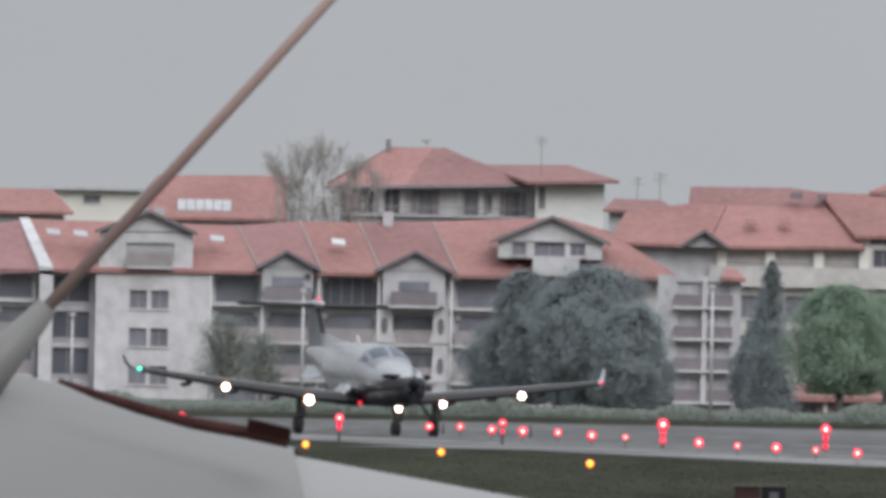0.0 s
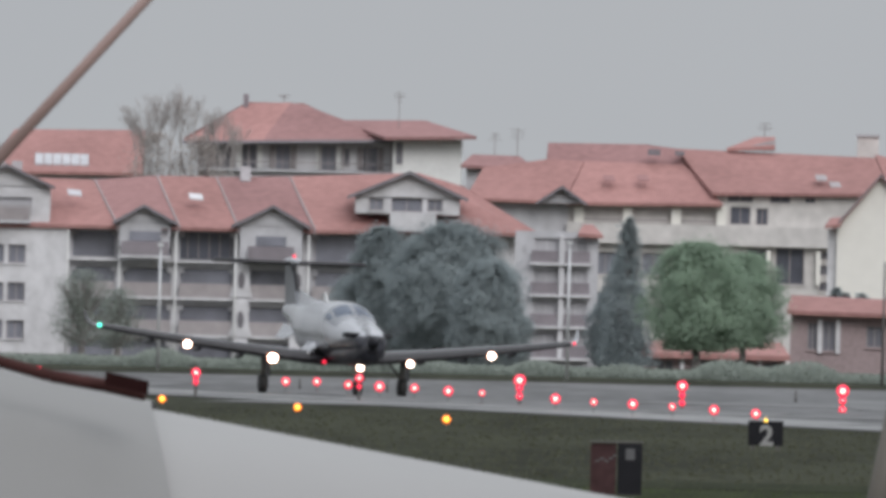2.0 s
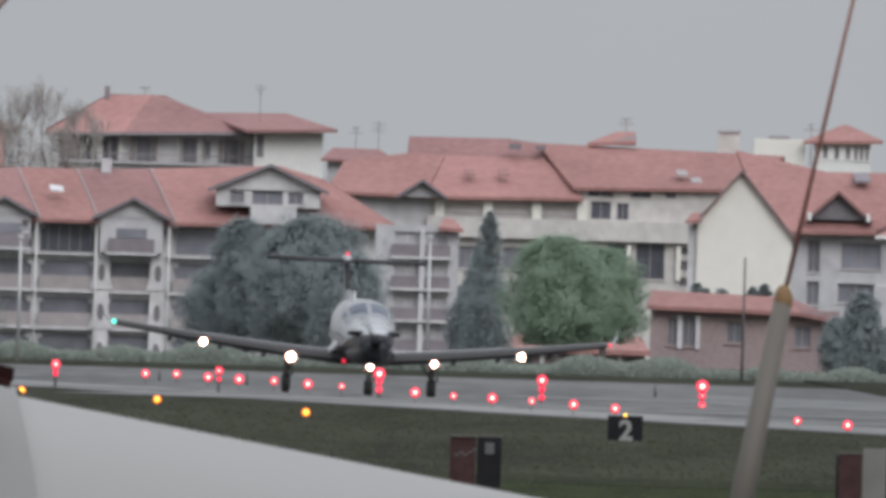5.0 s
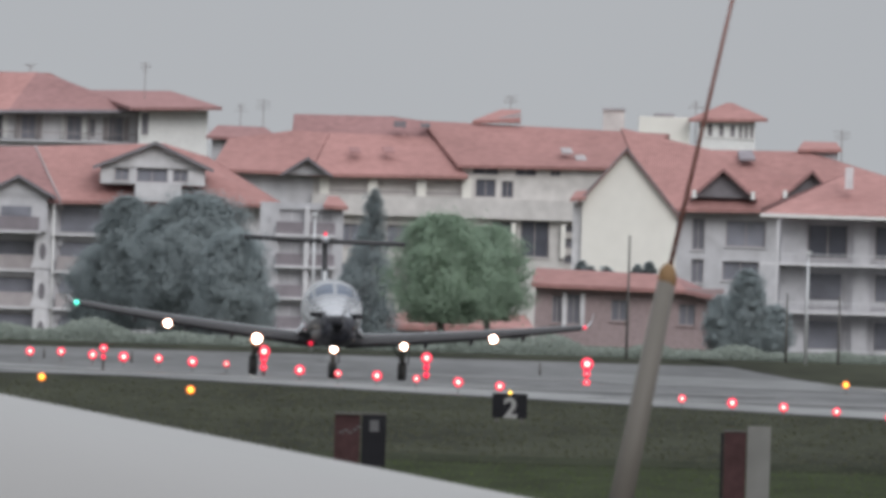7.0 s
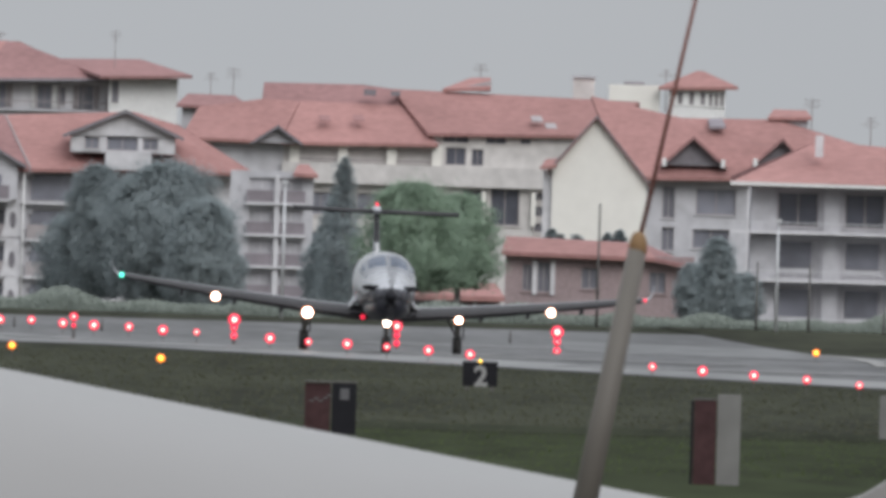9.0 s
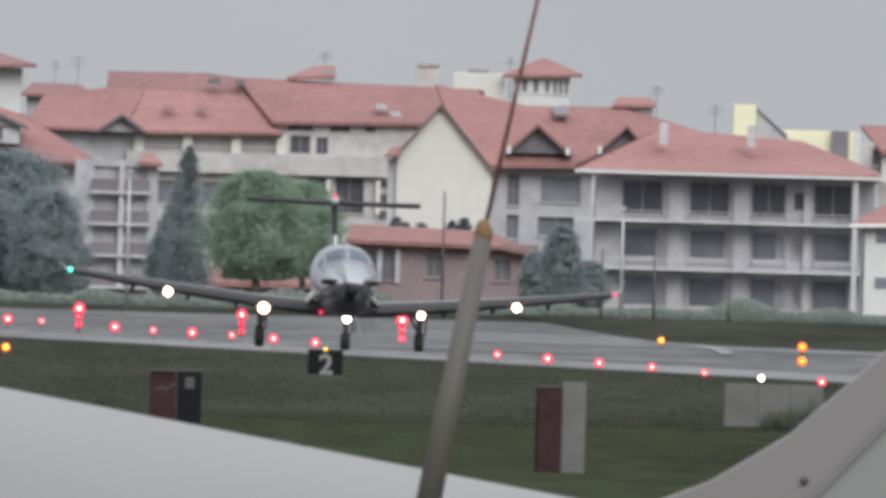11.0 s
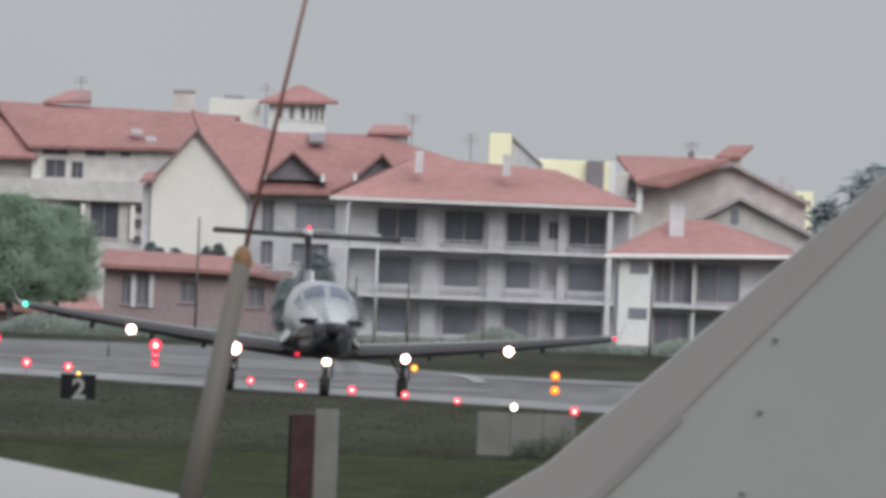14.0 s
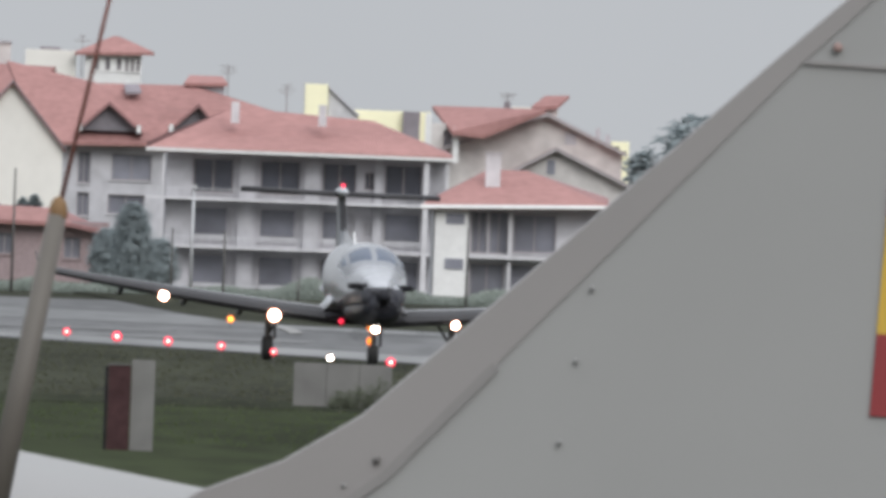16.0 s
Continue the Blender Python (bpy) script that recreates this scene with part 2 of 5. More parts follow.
def ball(c, r, bm=None, n=10, squash=1.0):
    bm = bm or bmesh.new()
    m = Matrix.Translation(c) @ Matrix.Diagonal((r, r, r * squash, 1))
    bmesh.ops.create_uvsphere(bm, u_segments=n, v_segments=max(5, n // 2 + 1), radius=1, matrix=m)
    return bm


# ---- ground: one sheet to the horizon, dipping a little behind the runway ----
def ground():
    bm = bmesh.new()
    rows = [(-60, 0), (300, 0), (700, 0), (900, 0), (1100, 0), (1300, 0), (1500, 0), (1750, 0), (2000, 0), (2200, -2.6), (2600, -3.2), (4800, -3.2)]
    xs = (-2500, -600, -150, -40, 0, 40, 150, 600, 2500)
    vs = [[bm.verts.new((x, y, z)) for x in xs] for y, z in rows]
    for a, b in zip(vs, vs[1:]):
        for i in range(len(xs) - 1):
            bm.faces.new((a[i], a[i + 1], b[i + 1], b[i]))
    tagged(part("ground", bm, SOIL), "damp olive grass field of the airfield", "ground", kind="structure")
    bm = slab([(-80, 300, 0.02), (80, 300, 0.02), (80, 858, 0.02), (10, 872, 0.02), (-12, 864, 0.02), (-80, 870, 0.02)], 0.015)
    tagged(part("mown_grass", bm, LAWN), "mown green grass strip nearest the camera", "grass", kind="structure")
    bm = slab([(-80, 868, 0.03), (-12, 862, 0.03), (10, 870, 0.03), (80, 856, 0.03), (80, 884, 0.03), (10, 902, 0.03), (-12, 892, 0.03), (-80, 900, 0.03)], 0.012)
    tagged(part("rank_grass", bm, DITCH), "dark rank grass strip at the edge of the mown grass", "grass", kind="structure")
    near = lambda x: 1268.0 - 8.3 * x
    bm = bmesh.new()
    a, b = [], []
    for i in range(41):
        x = -60 + 3.0 * i
        a.append(bm.verts.new((x, max(near(x), 900) + random.uniform(-2, 2), 0.02)))
        b.append(bm.verts.new((x, 1690, 0.02)))
    for i in range(40):
        bm.faces.new((a[i], a[i + 1], b[i + 1], b[i]))
    tagged(part("runway", bm, ASPHALT), "wet grey asphalt runway with dull sky reflections", "runway", kind="structure")
    edge = [(-60 + 3.0 * i) for i in range(41)]
    bm = bmesh.new()
    a = [bm.verts.new((x, near(x) + 6 + random.uniform(-2, 2), 0.03)) for x in edge if near(x) > 950]
    b = [bm.verts.new((x, near(x) + 62 + random.uniform(-5, 5), 0.03)) for x in edge if near(x) > 950]
    for i in range(len(a) - 1):
        bm.faces.new((a[i], a[i + 1], b[i + 1], b[i]))
    tagged(part("runway_shoulder", bm, WETEDGE), "pale wet shoulder along the near edge of the runway", "runway shoulder", kind="structure")
    # a concrete apron strip and a grass island on the far side
    bm = slab([(-34, 1500, 0.035), (-19, 1500, 0.035), (-17, 1540, 0.035), (-34, 1540, 0.035)], 0.01)
    tagged(part("concrete_strip", bm, CONCRETE), "pale wet concrete strip across the runway", "runway marking", kind="structure")
    bm = slab([(5, 1420, 0.035), (60, 1270, 0.035), (60, 1340, 0.035), (5, 1540, 0.035)], 0.01)
    tagged(part("concrete_taxiway", bm, CONCRETE), "pale wet concrete beside the asphalt", "taxiway", kind="structure")
    # pale slabs put the wet runway's bright reflections into colour
    for x, y, w, l in ((-16, 1405, 5.0, 18), (-9.5, 1392, 3.0, 10), (-6, 1350, 9, 14), (4.5, 1330, 6.0, 12), (9, 1270, 5, 16), (2, 1440, 4, 16), (-24, 1450, 6, 26)):
        bm = slab([(x - w, y, 0.04), (x + w * 0.9, y - 3, 0.04), (x + w, y + l, 0.04), (x - w * 0.8, y + l + 4, 0.04)], 0.008)
        tagged(part("wet_sheen", bm, SHEEN), "pale patch standing in for wet sheen on the runway", "runway marking", kind="structure")
    bm = bmesh.new()
    bend = [(12.4, 1441), (13.2, 1439), (13.8, 1427), (14.1, 1400), (14.05, 1372), (13.9, 1346)]
    a = [bm.verts.new((x, y, 0.055)) for x, y in bend]
    b = [bm.verts.new((x + 0.5, y + 9, 0.055)) for x, y in bend]
    for i in range(len(a) - 1):
        bm.faces.new((a[i], a[i + 1], b[i + 1], b[i]))
    tagged(part("taxiway_line", bm, STRIPE), "pale curved line where the taxiway leaves the runway", "runway marking", kind="structure")
    pts = [(12, 1560, 0.05), (13, 1475, 0.05), (15, 1440, 0.05), (19, 1425, 0.05), (60, 1420, 0.05), (60, 1900, 0.05), (9, 1900, 0.05)]
    tagged(part("grass_island", slab(pts, 0.02), SOIL), "dark grass verge between the runway and the fence", "grass", kind="structure")


ground()


# ---- houses ----
class House:
    """A building whose front lies at distance d; walls, roofs and openings are its parts."""

    def __init__(self, name, d, b, label, base=-3.2):
        self.d, self.k = d, d / ARC
        self.o = Vector((b * self.k, d, base))
        self.root = thing(name, self.o, label, "house", "red-roofed houses")

    def at(self, b, e, back=0.0):
        d = self.d + back
        return sight(b, e, d) - self.o

    def wall(self, b0, b1, e0, e1, material, back=0.0, deep=6.0, holes=(), name="wall", glass=GLASS, recess=0.3):
        """A wall with openings through it; each opening holds a framed window."""
        p, q = self.at(b0, e1, back), self.at(b1, e0, back)
        if name in ("wall", "annex_wall", "dark_stair", "side_wall", "fire_wall"):
            p.z = 0.0
        hs = []
        for h in holes:
            u, v = self.at(h[0], h[3], back), self.at(h[1], h[2], back)
            hs.append((u.x, v.x, u.z, v.z))
        xs = sorted({p.x, q.x, *[x for h in hs for x in h[:2]]})
        zs = sorted({p.z, q.z, *[z for h in hs for z in h[2:]]})
        bm = bmesh.new()
        y = p.y
        for x0, x1 in zip(xs, xs[1:]):
            for z0, z1 in zip(zs, zs[1:]):
                mx, mz = (x0 + x1) / 2, (z0 + z1) / 2
                if not any(h[0] < mx < h[1] and h[2] < mz < h[3] for h in hs):
                    box(bm, x0, x1, y, y + 0.4, z0, z1)
        box(bm, p.x, q.x, y + 0.4, y + deep, p.z, q.z)
        bmesh.ops.remove_doubles(bm, verts=bm.verts, dist=0.001)
        w = part(name, bm, material, self.root)
        for x0, x1, z0, z1 in hs:
            win = part("window", boxed(x0, x1, y + recess, y + recess + 0.06, z0, z1), glass, self.root)
            if x1 - x0 < 3.2:
                fb = bmesh.new()
                t = 0.07
                for a in ((x0, x0 + t, z0, z1), (x1 - t, x1, z0, z1), (x0 + t, x1 - t, z0, z0 + t), (x0 + t, x1 - t, z1 - t, z1),
                          ((x0 + x1) / 2 - t / 2, (x0 + x1) / 2 + t / 2, z0 + t, z1 - t)):
                    box(fb, a[0], a[1], y + recess - 0.08, y + recess - 0.003, a[2], a[3])
                part("window_frame", fb, PLASTER if glass is SHADE else TIMBER, win)
                part("sill", boxed(x0 - 0.1, x1 + 0.1, y - 0.12, y + 0.1, z0 - 0.1, z0 - 0.003), material, win)
        return w

    def gable(self, b0, b1, bm_, e_top, e_eave, material, back=0.0, deep=1.2, roof=TILE, over=6, name="gable", rise=5, board=None):
        """A pointed wall with its own little pitched roof and dark bargeboards."""
        a, c, t = self.at(b0, e_eave, back), self.at(b1, e_eave, back), self.at(bm_, e_top, back)
        part(name, slab([a, c, t], deep, (0, 1, 0)), material, self.root)
        s0 = (e_eave - e_top) / max(1, bm_ - b0)
        s1 = (e_eave - e_top) / max(1, b1 - bm_)
        for b, s, sg in ((b0, s0, -1), (b1, s1, 1)):
            lo = self.at(b + sg * over, e_eave + s * over - rise, back - 0.7)
            hi = self.at(bm_, e_top - rise, back - 0.7)
            part("dormer_roof", slab([lo, hi, hi + Vector((0, deep + 2.0, 0)), lo + Vector((0, deep + 2.0, 0))], 0.16), roof, self.root)
            part("bargeboard", slab([lo + Vector((0, -0.06, 0)), hi + Vector((0, -0.06, 0)), hi + Vector((0, -0.06, -0.25)), lo + Vector((0, -0.06, -0.25))], 0.055, (0, 1, 0)), board or TIMBER, self.root)

    def roof(self, pts, material=TILE, thick=0.25, name="roof"):
        """A roof plane; pts are bearing, drop and distance behind the front."""
        return part(name, slab([self.at(*p) for p in pts], thick), material, self.root)

    def block(self, b0, b1, e0, e1, back, deep, material, name, label=""):
        p, q = self.at(b0, e1, back), self.at(b1, e0, back)
        return part(name, boxed(p.x, q.x, p.y, p.y + deep, p.z, q.z), material, self.root, label)

    def rail(self, b0, b1, e0, e1, back=-0.9):
        """A balcony: floor slab, posts and a railing."""
        p, q = self.at(b0, e1, back), self.at(b1, e0, back)
        slab_ = part("balcony", boxed(p.x, q.x, p.y, p.y + 1.2, p.z, p.z + 0.18), GREYWALL, self.root)
        bm = bmesh.new()
        box(bm, p.x, q.x, p.y, p.y + 0.06, q.z - 0.07, q.z)
        n = max(3, int((q.x - p.x) / 0.28))
        for i in range(n + 1):
            x = p.x + (q.x - p.x - 0.04) * i / n
            box(bm, x, x + 0.04, p.y + 0.01, p.y + 0.05, p.z + 0.183, q.z - 0.073)
        part("railing", bm, TIMBER, slab_)["kind"] = "stuff"


def front_row():
    h = House("terraced_apartments", 3250, -900, "long weathered white apartment terrace with red tiled roof and dark loggias")
    # storeys of loggias between plastered piers
    def bays(b0, b1, floors, material=PLASTER, pier=7):
        m, w = (b0 + b1) / 2, (b1 - b0) * 0.41
        # openings hold duller sheets, the loggia shade painted into them
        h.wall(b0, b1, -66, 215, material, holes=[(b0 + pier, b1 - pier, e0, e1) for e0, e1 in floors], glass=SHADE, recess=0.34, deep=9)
        for e0, e1 in floors:
            # door sheets nearly fill the bay and carry the loggia's shade in their colour
            h.block(m - w, m + w, e0 + 3, e1 - 3, 0.24, 0.08, GLASS, "loggia_door")
            h.block(b0 + 1, b1 - 1, e1, e1 + 5, -0.7, 1.0, PLASTER, "balcony_slab")
            if e0 > -50:
                h.block(b0 + pier, b1 - pier, e1 - 25, e1 - 0.3, -0.55, 0.12, PARAPET, "parapet")
            for sg in (-1, 1):
                h.block(m + sg * (m - b0 - pier) * 0.92 - 4, m + sg * (m - b0 - pier) * 0.92 + 4, e0, e0 + 9, 0.02, 0.3, material, "arch_corner")
    three = ((-58, -8), (6, 58), (72, 124), (136, 190))
    bays(-1500, -1425, three)
    # dark glass in these openings stands in for shade inside the loggias
    h.wall(-1425, -1320, -60, 215, GREYWALL, back=0.6, holes=[(-1408, -1330, -50, -4), (-1408, -1330, 12, 60), (-1408, -1330, 76, 124)], glass=DARKGLASS)
    h.wall(-1320, -1116, -62, 215, PLASTER, back=-1.2, deep=10, holes=[(b, b + 31, e, e + 33) for b in (-1260, -1222) for e in (-28, 39, 106)])
    bays(-1116, -1025, three, GREYWALL)
    bays(-1025, -925, three, PLASTER)
    bays(-925, -815, three, GREYWALL)
    bays(-815, -690, three, PLASTER, 16)
    bays(-690, -545, three, GREYWALL)
    h.wall(-545, -325, -66, 215, PLASTER, back=0.5, holes=[(-525, -480, -50, -8), (-460, -400, -50, -8)], glass=SHADE)
    for b in (-808, -708):
        for e in (-10, 60, 128):
            part("flared_pillar", slab([h.at(b - 13, e, -0.8), h.at(b + 13, e, -0.8), h.at(b + 15, e + 45, -0.8), h.at(b + 21, e + 66, -0.8), h.at(b - 21, e + 66, -0.8), h.at(b - 15, e + 45, -0.8)], 0.9, (0, 1, 0)), PLASTER, h.root)
            # dark oval plate on the pillar paints the shade inside its opening
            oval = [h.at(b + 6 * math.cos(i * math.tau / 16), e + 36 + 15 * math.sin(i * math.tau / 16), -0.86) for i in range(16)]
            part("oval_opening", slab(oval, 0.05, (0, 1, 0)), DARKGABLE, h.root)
    # roofs, one plane for each house of the terrace
    ridge = [(-1500, -140), (-1447, -150), (-1072, -146), (-962, -156), (-857, -156), (-727, -160), (-500, -172)]
    eave = [(-1500, -58), (-1400, -63), (-1030, -66), (-920, -66), (-815, -66), (-680, -66), (-540, -68)]
    for i in range(6):
        (b0, e0), (b1, e1) = ridge[i], ridge[i + 1]
        (c0, f0), (c1, f1) = eave[i], eave[i + 1]
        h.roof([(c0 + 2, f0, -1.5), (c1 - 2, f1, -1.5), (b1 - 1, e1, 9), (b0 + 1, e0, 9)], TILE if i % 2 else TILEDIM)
        h.roof([(b0 + 1, e0, 9), (b1 - 1, e1, 9), (b1, e1 + 60, 19), (b0, e0 + 60, 19)], TILE)
        if i:
            h.roof([(c0 - 1.1, f0 - 3, -1.6), (c0 + 1.1, f0 - 3, -1.6), (b0 + 1.1, e0 - 2, 9), (b0 - 1.1, e0 - 2, 9)], PARAPET, 0.5, "party_wall")
    h.roof([(-540, -68, -1.5), (-283, -70, -1.5), (-420, -150, 9), (-500, -172, 9)], TILE)
    h.roof([(-283, -70, -1.5), (-300, -74, 16), (-425, -152, 9.5), (-420, -151, 9)], TILEDIM)
    h.roof([(-500, -172, 9), (-420, -150, 9), (-400, -100, 19), (-500, -110, 19)], TILE)
    h.wall(-1420, -1396, -60, 215, PLASTER, back=-2.2, deep=3, name="fire_wall")
    h.roof([(-1420, -68, -2.2), (-1396, -66, -2.2), (-1440, -152, 9), (-1458, -152, 9)], PLASTER, 0.6, "party_wall")
    # dormers
    h.wall(-1315, -1150, -132, -66, PLASTER, back=-1.0, deep=3.0, holes=[(-1268, -1182, -112, -80)], glass=SHADE, name="dormer_wall")
    h.gable(-1318, -1148, -1227, -166, -130, PLASTER, back=-1.0, deep=3.0, board=DARKGABLE)
    h.rail(-1266, -1184, -98, -66, -2.0)
    h.block(-1264, -1186, -94, -67, -1.95, 0.1, PARAPET, "parapet")
    h.gable(-1032, -930, -983, -100, -72, GREYWALL, back=-1.6, deep=1.4, board=DARKGABLE)
    h.wall(-1026, -936, -73, -28, GREYWALL, back=-1.6, deep=1.4, name="gable_wall", holes=[(-952, -940, -62, -50)])
    h.gable(-822, -693, -754, -104, -70, GREYWALL, back=-1.6, deep=1.4, board=DARKGABLE)
    h.wall(-812, -702, -71, -10, GREYWALL, back=-1.6, deep=1.4, name="gable_wall", holes=[(-790, -722, -32, -12)], glass=SHADE)
    h.wall(-610, -425, -128, -98, PLASTER, back=-1.0, deep=3.0, holes=[(-585, -560, -125, -104), (-546, -491, -131 + 5, -102), (-482, -455, -125, -104)], name="dormer_wall")
    h.gable(-618, -416, -514, -170, -126, PLASTER, back=-1.0, deep=3.0, board=DARKGABLE)
    h.block(-548, -466, -99, -68, -2.0, 1.0, PLASTER, "dormer_balcony")
    for b, e in ((-895, -120), (-1110, -122), (-1400, -128), (-1352, -126)):
        h.roof([(b - 8, e + 2, 1.7), (b + 16, e + 4, 1.7), (b + 14, e - 5, 2.6), (b - 10, e - 7, 2.6)], PLASTER if b > -900 else SHADE, 0.1, "skylight")
    for b in (-805, -1240, -1210):
        h.block(b - 9, b + 9, -176, -150, 8.0, 1.2, GREYWALL, "chimney")
    for b0, b1, e in ((-1022, -938, -15), (-798, -716, -11)):
        h.block(b0, b1, e - 24, e, -2.2, 0.12, DARKPARAPET, "parapet", "dark wooden balcony front under the gable")
        h.block(b0 - 4, b1 + 4, e + 0.5, e + 5, -2.25, 0.6, PLASTER, "balcony_slab")
        h.block(b0 + 14, b1 - 14, e - 42, e - 25, -1.68, 0.06, GLASS, "balcony_door")
    for b in (-1116, -1025, -925, -819, -690):
        d0, d1 = h.at(b, -60, -1.3), h.at(b, 190, -1.3)
        part("downpipe", tube(d1, d0, 0.07, 0.07, 8), WHITE, h.root, smooth=True)
    g0, g1 = h.at(-1498, -60, -1.42), h.at(-285, -66, -1.42)
    part("gutter", tube(g0, g1, 0.09, 0.09, 8), TILEDIM, h.root)
    # dark sheet with bars, the upper loggia's shade put into its colour
    h.block(-918, -824, -57, -9, 0.2, 0.09, DARKGLASS, "loggia_shade_glazing", "dark glazing with the loggia's shade put into its colour")
    for i in range(5):
        h.block(-905 + i * 19, -903.6 + i * 19, -56, -10, 0.12, 0.06, TIMBER, "glazing_bar")
    # stair tower with open balconies
    t = House("stair_tower", 3050, -255, "weathered white stair tower with small open balconies")
    # balcony openings are backed by sheets in the painted shade colour
    t.wall(-325, -178, -74, 235, GREYWALL, deep=7, glass=SHADE,
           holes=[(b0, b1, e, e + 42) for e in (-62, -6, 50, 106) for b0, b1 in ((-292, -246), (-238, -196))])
    for e in (-62, -6, 50, 106):
        t.block(-296, -248, e + 22, e + 43, -0.5, 0.14, DARKPARAPET, "parapet")
        t.block(-236, -192, e + 22, e + 43, -0.5, 0.14, DARKPARAPET, "parapet")
        t.block(-298, -190, e + 43.3, e + 48, -0.7, 1.0, PLASTER, "balcony_slab")
        t.block(-246, -238, e - 6, e + 44, -0.5, 0.6, PLASTER, "column")
        # duller block paints the shade of a small opening
        t.block(-312, -305, e + 14, e + 26, -0.03, 0.1, SHADE, "oval_opening")
    t.roof([(-214, -72, -1.0), (-170, -70, -1.0), (-188, -88, 4), (-206, -88, 4)], TILE)


def back_row():
    h = House("hilltop_villa", 3700, -650, "white villa with dark windows and a sagging red tiled hip roof")
    h.wall(-892, -545, -226, -120, PLASTER, deep=14, holes=[(b, b + 26, -216, -172) for b in (-860, -812, -753, -672, -598)] + [(-640, -622, -212, -180)])
    h.wall(-545, -424, -232, -120, WHITE, back=-3, deep=15, holes=[(-540, -528, -226, -186)])
    h.roof([(-915, -219, -2), (-776, -223, -2), (-728, -291, 7), (-805, -288, 7)], TILE)
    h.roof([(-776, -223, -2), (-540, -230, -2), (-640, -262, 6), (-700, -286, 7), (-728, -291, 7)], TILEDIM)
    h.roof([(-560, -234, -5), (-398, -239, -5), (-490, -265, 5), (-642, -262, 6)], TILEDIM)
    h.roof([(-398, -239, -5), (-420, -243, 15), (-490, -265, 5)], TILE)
    h.roof([(-805, -290, 7), (-705, -290, 7), (-640, -262, 6.2), (-640, -228, 15), (-915, -225, 15)], TILE)
    h.roof([(-640, -262, 6.2), (-490, -265, 5.2), (-420, -243, 15), (-640, -230, 15)], TILE)
    for b in (-860, -812, -753, -672, -598):
        for c in (b - 10, b + 27):
            h.block(c, c + 9, -215, -174, -0.14, 0.1, WHITE if b in (-812, -672) else TIMBER, "shutter")
    h.block(-892, -546, -172, -168, -0.8, 0.9, GREYWALL, "gallery_floor")
    for i in range(9):
        h.block(-886 + i * 42, -883.6 + i * 42, -222, -172, -0.75, 0.15, TIMBER, "gallery_post")
    h.block(-890, -548, -186, -184, -0.75, 0.08, TIMBER, "gallery_rail")
    h.roof([(-918, -216, -2.1), (-540, -227, -2.1), (-540, -231, -1.9), (-918, -220, -1.9)], DARKGABLE, 0.12, "eave")
    h.block(-812, -803, -304, -280, 6, 1, DARKPARAPET, "chimney")
    g = House("red_roof_house", 3600, -1120, "house with a broad red roof and a row of skylights")
    g.wall(-1240, -985, -165, -100, PLASTER, deep=12)
    g.roof([(-1262, -158, -1), (-985, -160, -1), (-985, -236, 9), (-1215, -232, 9)])
    g.roof([(-985, -236, 9), (-1215, -232, 9), (-1262, -170, 18), (-985, -170, 18)])
    g.roof([(-1188, -172, 0.9), (-1080, -172, 0.9), (-1085, -194, 3.9), (-1180, -194, 3.9)], TILEDIM, 0.3, "skylight_band")
    for i in range(6):
        b = -1178 + i * 16
        g.roof([(b, -173, 0.4), (b + 14.5, -173, 0.4), (b + 14.5, -191, 2.4), (b, -191, 2.4)], GREYWALL, 0.2, "skylight")
    f = House("distant_white_house", 3900, -1400, "distant long white house with flat roof")
    f.wall(-1410, -1246, -203, -120, CREAM, deep=10, holes=[(-1345, -1315, -195, -180)])
    f.block(-1415, -1240, -208, -203, -1, 12, GREYWALL, "flat_roof")
    e = House("distant_red_roof_house", 3800, -1450, "distant house with red hipped roof")
    e.wall(-1520, -1380, -166, -120, GREYWALL, deep=10)
    e.roof([(-1530, -164, -1), (-1362, -164, -1), (-1400, -204, 6), (-1520, -204, 6)])
    t = House("small_turret_house", 3600, -360, "small house with brown tiled hip roof")
    t.wall(-415, -300, -190, -120, SHADE, deep=8, holes=[(-400, -320, -188, -178)])
    t.roof([(-425, -188, -1), (-292, -186, -1), (-322, -206, 4), (-405, -207, 4)], TILEDIM)
    t.roof([(-322, -206, 4), (-405, -207, 4), (-425, -188, 9), (-292, -186, 9)], TILEDIM)


